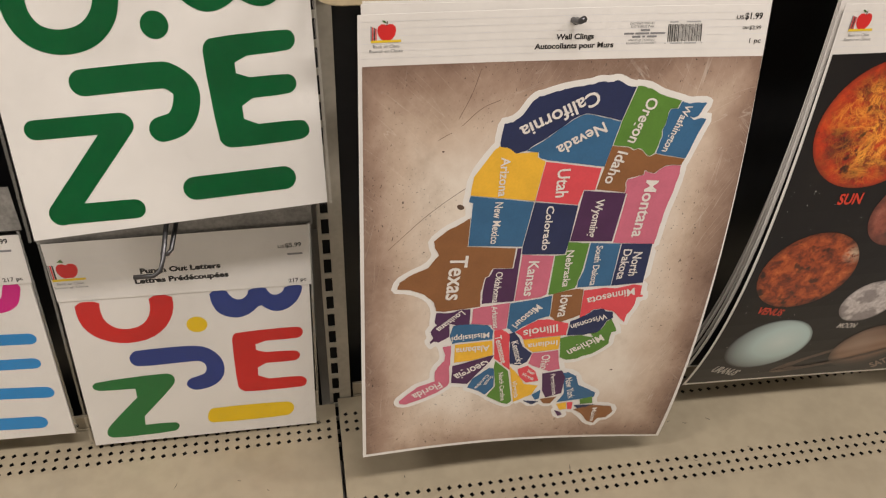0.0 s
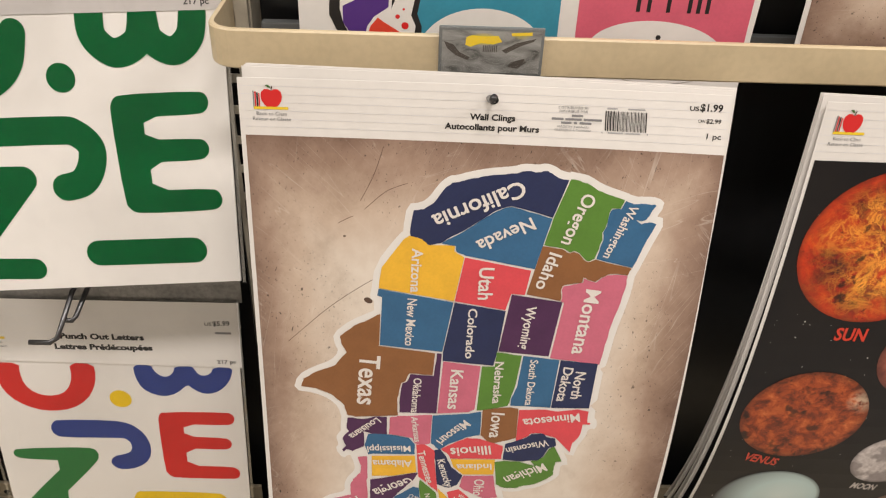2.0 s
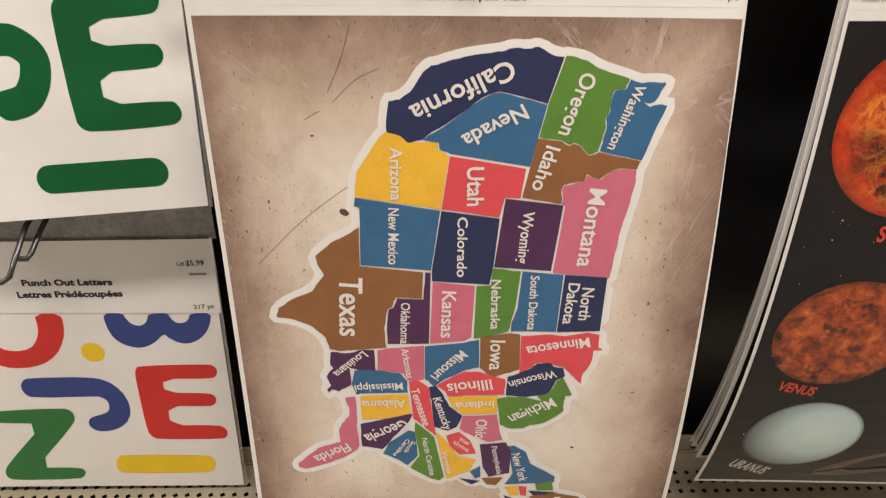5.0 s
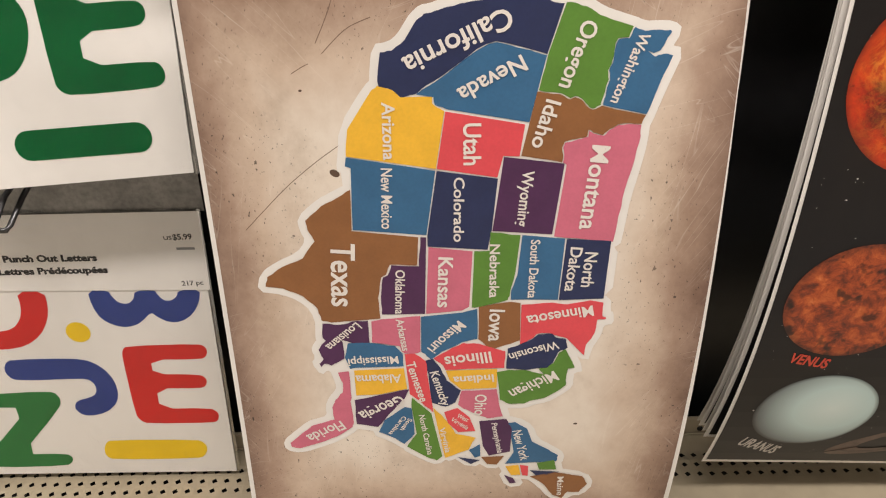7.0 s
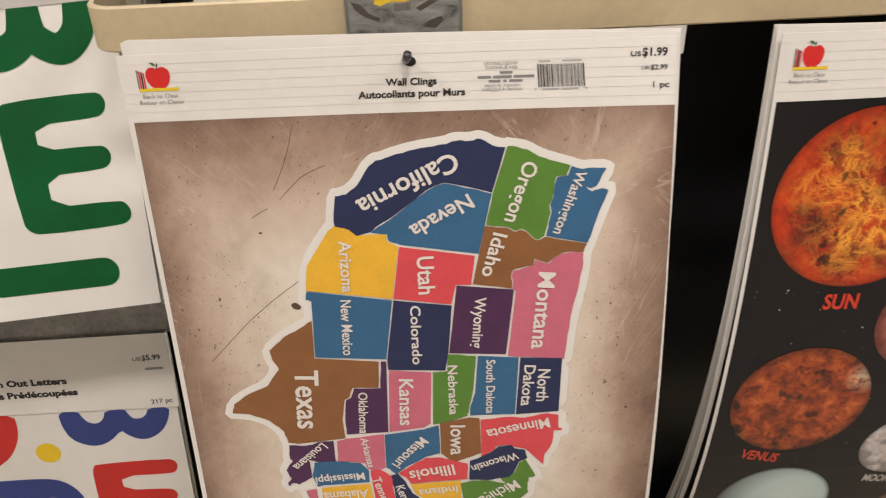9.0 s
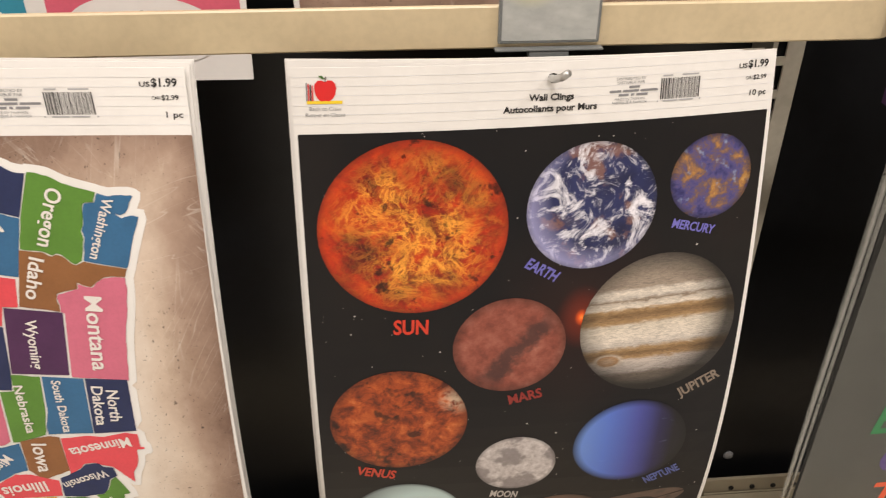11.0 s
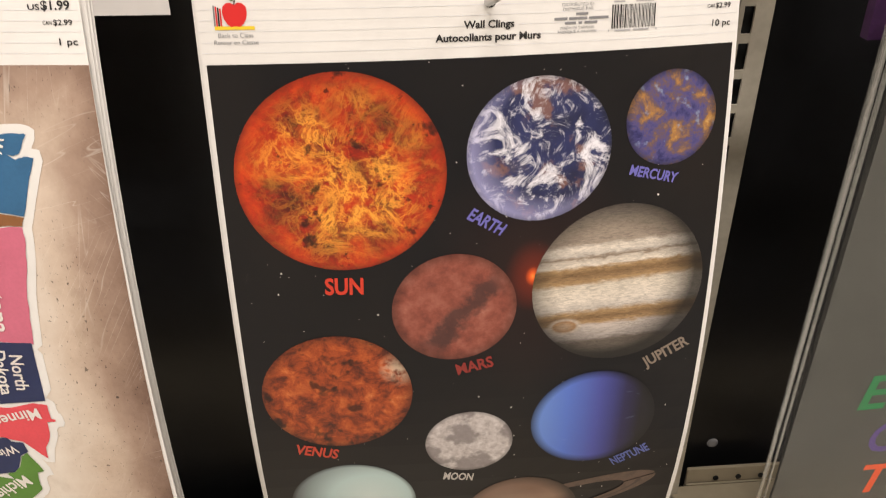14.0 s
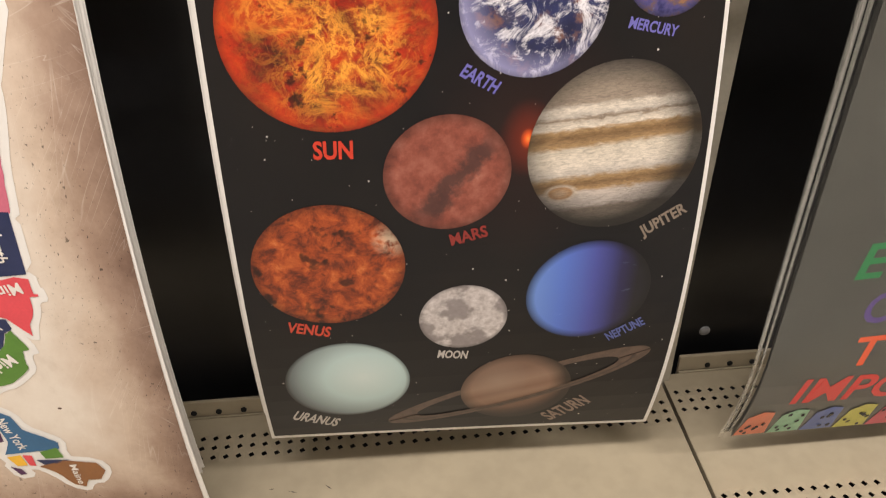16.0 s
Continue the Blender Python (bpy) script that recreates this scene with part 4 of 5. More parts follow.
state("red", [(190.5, 259.6), (210.3, 257.6), (219.7, 258.7), (234.3, 255.3), (242.6, 256.9), (242.8, 267.7), (245.1, 268.1), (245.3, 270), (239.7, 270.7), (239, 280.5), (235.8, 288.1), (234.1, 290.7), (233.4, 300.5), (220.8, 286.2), (213.7, 284), (209.8, 282.2), (202.2, 282.9), (198.5, 287), (192.9, 291.3), (190.6, 292.3)], [("Minnesota", (236.4, 263.2), (194.8, 272.6), 7.8)])
state("brown", [(163.3, 261.9), (183.6, 257.4), (190.4, 258.4), (191, 288.7), (182, 292.5), (174.3, 296.1), (169, 294.6), (165, 289.6), (163.1, 288)], [("Iowa", (175.6, 263.7), (174.9, 289.3), 9.3)])
state("blue", [(126, 270), (153.2, 266.3), (162.9, 263.4), (163.1, 288), (153.2, 290.7), (142.6, 297.2), (133.3, 302.6), (131.9, 306.2), (128, 301), (125.3, 299.4)], [("Missouri", (153.1, 275.1), (132.1, 298.2), 7.2)])
state("pink", [(100.1, 272.3), (126.1, 269.4), (125.3, 299.4), (118.6, 301.9), (112.9, 299.7), (111, 294.6), (92.6, 291.7), (93.5, 274.1)], [("Arkansas", (112.3, 272), (115.6, 297.9), 4.9)])
state("purple", [(61.3, 276), (72.9, 276.8), (84.7, 273.7), (91.7, 273.6), (91.8, 293.3), (86.2, 294.4), (73.9, 290.1), (74, 305.3), (66.9, 309.6), (64.4, 311.7), (60.7, 308.1), (57.5, 312.8), (56.1, 309.7), (59.3, 305.5), (56.7, 297.9), (58.6, 294.3), (62.1, 290.3), (60.3, 287.8)], [("Louisiana", (85.6, 276.9), (63.6, 296.6), 6)])
state("blue", [(76.7, 292), (92.6, 291.7), (108.3, 294), (113.4, 300.7), (113.6, 311.9), (80.6, 313.3), (76.6, 314.4), (73.8, 304)], [("Mississippi", (110, 305.7), (76.1, 308.5), 6.2)])
state("yellow", [(79.2, 315.1), (113.6, 312.9), (115.2, 331.7), (95.7, 336.8), (79.1, 337.9)], [("Alabama", (111.3, 321.9), (80.1, 323.3), 7.1)])
state("red", [(114, 300.7), (121.3, 300.5), (130.6, 308), (129.1, 316.8), (132.7, 354), (124.4, 344.6), (116.3, 336.5)], [("Tennessee", (118, 307.5), (126.4, 342.6), 5.8)])
state("navy", [(127.9, 306.3), (133.3, 304.4), (138.5, 313), (142.5, 323.6), (152, 332.6), (148, 344.1), (141, 348), (131.4, 344.5), (129.6, 318.6)], [("Kentucky", (133.7, 315.6), (141.8, 346.1), 5.9)])
state("red", [(133.3, 304.4), (142.6, 297.9), (153.2, 291.1), (163.7, 291.4), (181.7, 297.6), (181.3, 312.3), (153.3, 313.7), (141.2, 314.8), (139.9, 311.2)], [("Illinois", (172.3, 302.5), (141.2, 307.6), 8.9)])
state("yellow", [(141.2, 314.8), (176.5, 312.8), (176.4, 330), (152, 331.9), (143.9, 323.7)], [("Indiana", (174.1, 320.9), (146.6, 323.6), 6.4)])
state("navy", [(182.6, 295.2), (189.1, 292.4), (198.5, 287), (202.2, 282.9), (211.7, 282.1), (213.8, 285), (220.8, 286.2), (222.4, 293.7), (216.5, 297.6), (213.2, 307), (209.5, 311.4), (202.9, 312.2), (195.8, 313.5), (181.9, 312.9)], [("Wisconsin", (215.8, 291.1), (184.4, 302.7), 6.2)])
state("green", [(175.7, 315.7), (183.9, 313.3), (195.8, 313.5), (207.1, 316.8), (203.6, 312.2), (209.5, 310.9), (213.2, 307), (216.5, 297.6), (221, 294.8), (228.3, 310.7), (223.7, 311.9), (223.1, 320), (223.2, 326.6), (216.8, 333), (209.1, 338.9), (201.1, 340.9), (195.2, 344.5), (185, 344.8), (178.4, 341)], [("Michigan", (216.2, 317.4), (186.2, 336.1), 8.5)])
state("pink", [(152, 332.6), (176.5, 330.7), (178.2, 343.3), (181.4, 356.8), (170.3, 359.1), (163.3, 355.3), (153.5, 349.8), (149.3, 346)], [("Ohio", (165.6, 335.9), (165.2, 355.2), 7.7)])
state("purple", [(77.6, 341.5), (95.7, 336.8), (116.5, 331.6), (112.6, 341), (107.8, 346.8), (100.4, 356.5), (92.8, 367.4), (77.5, 364.4)], [("Georgia", (112.1, 341.1), (81.3, 357.4), 9.2)])
state("pink", [(68, 316.9), (76.1, 315.7), (76.2, 339.9), (75.2, 342.7), (76, 362.5), (74.8, 367.1), (63.7, 375.8), (48.3, 382.7), (35.1, 387.3), (28.9, 385.4), (28.5, 381.3), (36.4, 373.8), (45.6, 365.3), (52.1, 363), (62, 359.6), (61.6, 348.3), (64.1, 341.7), (70, 334.5), (70.6, 326.4)], [("Florida", (68.4, 364.4), (42.3, 378.2), 8)])
state("blue", [(112.5, 347.8), (117.4, 349.2), (118.8, 374.1), (110.9, 384.4), (103.9, 378.4), (92.7, 372.2), (97.4, 360.4)], [("South", (116.2, 359.3), (109.7, 370.1), 3.2), ("Carolina", (112.4, 357.1), (101.2, 374.2), 3.3)])
state("green", [(117.6, 339), (131.2, 354.1), (138.2, 397.1), (133.7, 401.4), (126.5, 397.9), (112.2, 386.6), (119.7, 374.1), (116.9, 348.5)], [("North Carolina", (124.2, 355.3), (129.4, 394.9), 4.1)])
state("yellow", [(132.2, 348.3), (139.6, 357.8), (148.2, 373.9), (162.5, 377.9), (157, 390.6), (139.6, 399.2), (133.1, 356)], [("Virginia", (138.1, 367.7), (142.5, 392.8), 4.2)])
state("red", [(139.6, 352.7), (149.3, 348.6), (157.7, 357.5), (162.3, 371.5), (149.5, 372.6), (142.3, 363.7)], [("West", (149.4, 355.6), (156.9, 360.3), 3.8), ("Virginia", (145.1, 358.8), (156.9, 368.2), 3.7)])
state("purple", [(164.2, 361.2), (183.7, 358.7), (188, 368.7), (187.3, 392.5), (171.5, 396.9), (167, 386.2)], [("Pennsylvania", (175.1, 363), (180.2, 393.4), 4.1)])
state("blue", [(184.9, 362.7), (190, 361.8), (198.7, 368.4), (202.6, 381.4), (214.6, 389.8), (222.3, 396.3), (221.3, 403.1), (183.5, 405.7), (189.4, 392.4)], [("New York", (191.2, 370.3), (198.5, 401.1), 6.4)])
state("blue", [(157, 390.6), (165.5, 384.1), (165.8, 397), (161.5, 399.2)], [])
state("navy", [(148.4, 397.9), (165.8, 401.3), (158.7, 405.8)], [])
state("brown", [(165.8, 397.9), (183.2, 396.8), (177.7, 406.6), (170.4, 405.8)], [])
state("yellow", [(183.6, 408), (193.9, 406.5), (195.9, 418.1), (188.5, 418.5)], [])
state("red", [(194.4, 406.6), (201.2, 407.9), (201.3, 419.5), (196.6, 418.5)], [])
state("green", [(206.9, 404.7), (219.7, 400.9), (222.1, 412.3), (208.9, 412.4)], [])
state("navy", [(202.1, 412.6), (225.2, 414.7), (207.9, 420.4)], [])
state("purple", [(183.1, 417.6), (190.3, 421.3), (192.8, 427.1), (187.8, 427.9)], [])
state("brown", [(202.2, 419.9), (220.2, 414.9), (241.7, 419.6), (246.2, 428.8), (240.8, 438.9), (231.9, 438.7), (228, 446.6), (220.9, 442.5), (212, 427.9)], [("Maine", (225.5, 420.1), (226.5, 442.3), 4.6)])
SPOT = material("parchment_spot", (0.10, 0.06, 0.04), 0.5)
for u, v, w, a in ((78.6, 168.6, 3.2, 30), (63.4, 118.1, 1.0, 0), (232.1, 363.7, 1.4, 0), (201.9, 84.5, 0.8, 0)):
    part("parchment_spot", shape(disc(u, v, w, w * 0.7, a, 12), MAP, 0.3), SPOT, map_card)
SCRATCH = material("parchment_scratch", (0.16, 0.10, 0.07), 0.5)
for pts in ([(84.6, 149.5), (66.8, 162.5), (49, 177.6), (33.1, 193.7), (21.1, 206.2)], [(89.4, 54), (83.4, 72.9), (74.4, 91.7)], [(77.3, 97.5), (91.1, 84.6), (105, 78.4)], [(59.6, 108.4), (65.5, 104.8), (69.4, 103)]):
    part("parchment_scratch", shape(stroke(pts, 0.22, True), MAP, 0.29), SCRATCH, map_card)
stack(4, lambda k, a, b: Surface(-0.1525 + 0.0009 * k + 0.0010 * a, 0.6600 + 0.0012 * b,
      lambda u, v, k=k: map_bow(u, v) + 0.0016 + 0.0016 * k + (0.003 + 0.0034 * k) * (max(v, 0) / 465) ** 2, 0.2 * a, (152, 17)),
      [(4, 5), (306, 16), (303, 462), (0, 459)], [(7, 45), (303, 56), (300, 458), (3, 455)], PARCH, "wall_cling_map", "wall cling map card hanging behind others on a hook", "wall clings", 5)

# the solar system card
SOL = Surface(0.2095, 0.660, solar_bow)
solar = thing("wall_cling_planets", SOL.at(157, 16), "black wall cling card with a printed solar system", "wall cling", "wall clings")
SOL_CORNERS = [(0.8, 17.3), (297.6, 23.4), (301.2, 480.6), (-7.7, 471.8)]
part("sheet", card(SOL_CORNERS, SOL), PAPER, solar, "white card with narrow border")
SOL_PIC = [(2.3, 55.8), (295.1, 59.6), (298.0, 476.2), (-5.0, 467.4)]
part("picture", shape(picture_outline(SOL_PIC), SOL, 0.25, uvbox=(2, 470, 300, -424)), NIGHT, solar, "black starry night print")
header(solar, SOL, (*SOL_CORNERS[:2], (297.9, 59.6), (-0.4, 55.8)), "10 pc")
r = random.Random(21)
bm = bmesh.new()
for k in range(210):
    s, t = r.uniform(0.02, 0.98), r.random()
    tl, tr, br, bl = [Vector(c) for c in SOL_PIC]
    p = tl.lerp(bl, t).lerp(tr.lerp(br, t), s)
    w = 0.22 + 0.55 * r.random() ** 5
    vs = [bm.verts.new(SOL.at(p.x + w * math.cos(a), p.y + w * math.sin(a), 0.3)) for a in (0, 1.05, 2.09, 3.14, 4.19, 5.24)]
    bm.faces.new(vs)
for f in bm.faces:
    f.normal_update()
    if f.normal.y > 0:
        f.normal_flip()
part("stars", bm, WHITEINK, solar, "tiny white printed stars", kind="stuff")


def printed_planet(mat, cu, cv, ru, rv, label):
    return part("planet", shape(disc(cu, cv, ru, rv), SOL, 0.5, uvbox=(cu, cv, ru, -rv)), mat, solar, label)


def caption(text, a, b, high, mat, slant=0.0):
    part("planet_name", words(text, a, b, high, SOL, 0.6, bold=0.03, slant=slant), mat, solar)


printed_planet(planet("sun_print", sun_parts, (0.93, 1.0), low=0.5), 68.3, 120.7, 59.5, 59.5, "fiery orange sun")
printed_planet(planet("earth_print", earth_parts, (0.92, 1.0), low=0.5), 181.9, 112.3, 42.8, 42.8, "blue earth with white clouds")
printed_planet(planet("mercury_print", mercury_parts, (0.85, 1.0), low=0.4), 260.6, 99.2, 27.8, 27.8, "blue and gold mercury")
printed_planet(planet("jupiter_print", jupiter_parts, (0.62, 1.0), (-0.10, 0.08), 0.08), 235.9, 204.1, 55.4, 55.4, "banded cream and brown jupiter")
printed_planet(planet("mars_print", mars_parts, (0.8, 1.0), low=0.45), 132, 212.4, 39, 39, "rusty mars")
printed_planet(planet("venus_print", venus_parts, (0.82, 1.0), low=0.4), 55.3, 277, 49, 49, "orange and brown venus")
printed_planet(planet("moon_print", moon_parts, (0.9, 1.0), low=0.5), 142.8, 329.3, 30.6, 30.6, "grey moon")
printed_planet(planet("neptune_print", neptune_parts, (0.85, 1.0), low=0.15), 229, 313.4, 43.6, 43.6, "blue neptune fading into shadow")
printed_planet(planet("uranus_print", uranus_parts, (0.93, 1.0), low=0.3), 59.1, 392.8, 45.6, 45.6, "pale cyan uranus")


def ring(start, end, lift, mat, outer, inner):
    t = math.radians(-21.5)
    def p(a, r0, r1):
        x, y = r0 * math.cos(a), r1 * math.sin(a)
        return (185.2 + x * math.cos(t) - y * math.sin(t), 414.8 + x * math.sin(t) + y * math.cos(t))
    n = 40
    arcs = [math.radians(start + (end - start) * k / n) for k in range(n + 1)]
    return part("ring", shape([p(a, *outer) for a in arcs] + [p(a, *inner) for a in arcs[::-1]], SOL, lift), mat, solar, "thin tan ring")


RING = material("ring_print", (0.13, 0.085, 0.065), 0.35, vary=0.3, scale=150)
RING2 = material("ring_gap_print", (0.06, 0.04, 0.032), 0.35)
ring(180.5, 359.5, 0.32, RING, (105.5, 19), (81, 13.4))
printed_planet(planet("saturn_print", saturn_parts, (0.7, 1.0), (-0.1, 0.1), 0.12), 185.5, 415, 42.5, 42.5, "tan saturn with rings")
ring(0.5, 179.5, 0.72, RING, (105.5, 19), (81, 13.4))
ring(2, 178, 0.80, RING2, (94.5, 16.6), (91, 15.8))
for text, a, b, h, m, sl in (("SUN", (53.6, 190.9), (76.7, 191.8), 11.7, (0.62, 0.045, 0.02), 0), ("EARTH", (141.3, 147.4), (161.6, 159.8), 10, (0.16, 0.15, 0.50), 0.1),
                             ("MERCURY", (237.3, 128), (267.5, 135.6), 7.9, (0.16, 0.15, 0.50), 0), ("JUPITER", (258.6, 266.2), (287.2, 249.7), 11.1, (0.24, 0.19, 0.15), 0),
                             ("MARS", (133.2, 260.3), (157, 254.7), 11.1, (0.27, 0.028, 0.022), 0), ("VENUS", (22.8, 327.5), (51.6, 334.7), 12.5, (0.55, 0.06, 0.03), 0),
                             ("MOON", (125.3, 365.2), (146.8, 368.3), 10.8, (0.55, 0.52, 0.49), 0), ("NEPTUNE", (247.5, 359.9), (272.5, 345.2), 11.3, (0.10, 0.13, 0.38), 0),
                             ("URANUS", (15.1, 434), (47.8, 450.2), 16.5, (0.55, 0.53, 0.50), 0), ("SATURN", (213.2, 461.6), (242.6, 435.3), 20.3, (0.28, 0.21, 0.17), 0)):
    caption(text, a, b, h * (0.95 if text == "SUN" else 0.76), material("name_ink", m, 0.4), sl)
stack(4, lambda k, a, b: Surface(0.2095 + 0.0010 * a, 0.6600 + 0.0012 * b,
      lambda u, v, k=k: solar_bow(u, v) + 0.002 + 0.0012 * k + (0.002 + 0.0052 * k) * (max(v, 0) / 460) ** 1.4, 0.2 * b, (157.5, 17)),
      [(-1, 14), (292, 25), (280, 452), (-10, 443)], [(2, 53), (289, 61), (277, 448), (-6.5, 439)], NIGHT, "wall_cling_planets", "black wall cling planet card behind others on a hook", "wall clings", 9)

# ---- cards hanging in the row above, partly hidden by the rail ----
SCI = Surface(-0.1220, 0.900, lambda u, v: 0.076)
sci = thing("wall_cling_subjects", SCI.at(155, 0), "white wall cling card with flasks and coloured subject panels", "wall cling", "wall clings")
part("sheet", card([(0, 0), (308, 0), (302, 288), (0, 285)], SCI), PAPER, sci)
CYAN = material("cyan_print", (0.045, 0.29, 0.42), 0.38, vary=0.08, scale=50)
PINK2 = material("rose_print", (0.70, 0.13, 0.20), 0.38, vary=0.08, scale=50)
flask = part("flask_outline", shape([(21, 215), (20, 235), (24, 244), (27, 249), (77, 249), (81, 248), (81, 241), (78, 233), (82, 213)], SCI, 0.3), INK, sci, "black outlined flasks")
part("white_rim", shape([(28, 214), (27, 231), (29, 240), (33, 248), (44, 249), (50, 237), (61, 230), (62, 213)], SCI, 0.4), PAPER, flask)
part("purple_flask", shape([(29, 229), (41, 223), (45, 214), (60, 213), (59, 229), (49, 236), (43, 248), (34, 248), (29, 240)], SCI, 0.5), material("violet_print", (0.085, 0.03, 0.22), 0.4), flask)
part("white_flask", shape([(43, 250), (45, 242), (50, 235), (61, 230), (65, 220), (77, 220), (74, 234), (77, 241), (76, 249)], SCI, 0.6), PAPER, flask)
part("red_flask", shape([(45, 249), (47, 242), (52, 236), (56, 239), (71, 248)], SCI, 0.72), material("vermilion_print", (0.72, 0.06, 0.03), 0.4), flask)
for u, v, w in ((65, 235, 1.5), (70, 241, 2.4), (69, 230, 0.8)):
    part("red_dot", shape(disc(u, v, w, w, 0, 16), SCI, 0.72), RED, flask)
panel = part("blue_panel", shape(rect(74, 172, 60, 275), SCI, 0.2), CYAN, sci, "blue printed panel")
part("bubble", shape(disc(122, 262, 44, 34), SCI, 0.4), PAPER, panel)
panel = part("pink_panel", shape(rect(184, 299, 60, 266), SCI, 0.2), PINK2, sci, "pink printed panel")
part("bubble", shape(disc(240, 255, 47, 22, 4), SCI, 0.4), PAPER, panel)
for u in (222, 229, 242, 256, 262, 268):
    part("word_bar", shape(rect(u, u + 2.6, 205, 227), SCI, 0.4), INK, panel, "dark lettering cut off above")
part("dot", shape(disc(240, 244, 1.7, 1.7, 0, 16), SCI, 0.5), INK, panel)
part("dash", shape(rect(196, 211, 250, 250.9), SCI, 0.5), INK, panel)

UPM = Surface(0.207, 0.960, lambda u, v: 0.073, 0.6, (160, 0))
up = thing("wall_cling_map", UPM.at(160, 0), "wall cling map card on a hook above the rail", "wall cling", "wall clings")
part("sheet", card([(0, 0), (320, 0), (320, 312), (0, 312)], UPM), PAPER, up)
part("picture", shape(rect(3.5, 316.5, 40, 308), UPM, 0.25), PARCH, up, "mottled brown parchment print")
part("white_outline", shape([(206, 278), (230, 268), (268, 270), (290, 278), (284, 290), (262, 297), (240, 296), (222, 302), (208, 296)], UPM, 0.4), PAPER, up)
part("printed_state", shape([(232, 274), (266, 275), (285, 280), (278, 288), (258, 292), (238, 291)], UPM, 0.6), INKS["brown"], up)
part("printed_state", shape([(212, 284), (222, 280), (224, 292), (214, 297)], UPM, 0.6), INKS["purple"], up)
for k in (1, 2):
    s2 = Surface(0.160 - 0.008 * k, 0.650, lambda u, v, k=k: 0.077 + 0.005 * k)
    ob = thing("wall_cling_subjects", s2.at(-10, 0), "white card corner showing below the rail", "wall cling", "wall clings")
    part("sheet", card([(-60, -40), (4 + 9 * k, -40), (6 + 9 * k, 38 - 6 * k), (-60, 20)], s2, 0.4, 3, 3), PAPER, ob)

# ---- bags of punch out letters ----
def bagged_letters(name, surf, corners, strokes, label, over=4.0):
    """A printed card in a clear bag: header strip, letter shapes, film edges."""
    tl, tr, br, bl = corners
    ob = thing(name, surf.at((tl[0] + tr[0]) / 2, tl[1]), label, "letter pack", "letter packs")
    part("card", card(corners, surf, 2.0, 6, 6), CARD, ob, "white card")
    for n, (mat, pts, half, smooth) in enumerate(strokes):
        if smooth == "outline":
            poly = smoothed(pts)
        else:
            poly = disc(*pts[0], half, half, 0, 32) if len(pts) == 1 else stroke(pts, half, smooth)
        part("letter_shape", shape(poly, surf, 0.25 + 0.02 * n), mat, ob)
    film = part("bag", card([(tl[0] - over, tl[1] - 9), (tr[0] + over, tr[1] - 9), (br[0] + over, br[1] + over * 0.3), (bl[0] - over, bl[1] + over * 0.3)], surf_shift(surf, 1.6), 0.2, 6, 8), FILM, ob, "clear plastic bag")
    film.visible_shadow = False
    for s, (p, q) in ((-1, (tl, bl)), (1, (tr, br))):
        seam = part("bag_seam", shape([(p[0] + s * (over - 2.5), p[1] - 8), (p[0] + s * over, p[1] - 8), (q[0] + s * over, q[1]), (q[0] + s * (over - 2.5), q[1])], surf, 1.7), THICKFILM, ob, "shiny bag seam")
        seam.visible_shadow = False
    return ob


def surf_shift(s, d):
    return Surface(s.x0, s.z0, lambda u, v: s.bow(u, v) - d / 1000, math.degrees(s.tilt), s.pivot)


def green_bow(u, v):
    return 0.112 - 0.00025 * v


GRN = Surface(-0.430, 0.700, green_bow)
G = G_GREEN
green = bagged_letters("green_letter_pack", GRN, [(12, -40), (250, -45), (254, 238), (17, 253.5)], [
    (G, [(175, 101), (231.4, 97), (236.7, 99.2), (238.4, 105.1), (235.7, 110.9), (229.9, 113.2), (190.7, 116.2), (191, 132.3), (229.7, 130.3), (234.8, 132.3), (236.9, 138), (234.2, 143.6), (228.3, 146), (192.6, 148.5), (193.3, 169.1), (237.2, 166.6), (242, 169.2), (244.2, 175.3), (241.5, 180.7), (235, 183.1), (182.5, 186.8), (175.6, 184.6), (171.9, 178.8), (167.6, 112.7), (169.5, 104.9)], 0, "outline"),
    (G, [(77.9, 130.3), (128.8, 127.3), (141.1, 128.7), (151.4, 138.6), (149.8, 153.3), (142.2, 164.4), (130, 168.6)], 10, True),
    (G, [(36.5, 164), (99.8, 161.5)], 7.7, False),
    (G, [(99.5, 163.3), (42.3, 232.2)], 9.6, False),
    (G, [(42.1, 233.1), (99, 231.8)], 8.1, False),
    (G, [(148.6, 218.1), (219.9, 214)], 9.8, False),
    (G, [(135.9, 90.6)], 10.1, False),
    (G, [(41.5, 58.9), (41.7, 79.8), (50.7, 94.6), (67.9, 100.4), (87.7, 96), (101.4, 81.9), (106.8, 60.8)], 8.9, True),
    (G, [(160.3, 45.8), (161.5, 62.4), (175.4, 72.9), (192, 64.6), (196.5, 47.2)], 9.8, True),
    (G, [(197.2, 47.2), (200.7, 62.8), (215.7, 70.5), (227.8, 60.9), (231, 45.3)], 9.5, True),],
    "bagged white card with large green punch out letters")
part("header_strip", shape([(9, -40), (253, -45), (251, 42.3), (10, 55)], GRN, 0.6), material("grey_header", (0.52, 0.50, 0.49), 0.4, vary=0.06, scale=20), green, "pale grey ruled header strip")
part("piece_count", words("217 pc", (225.5, 37.6), (243, 36.8), 4.2, GRN, 0.8), INK, green)

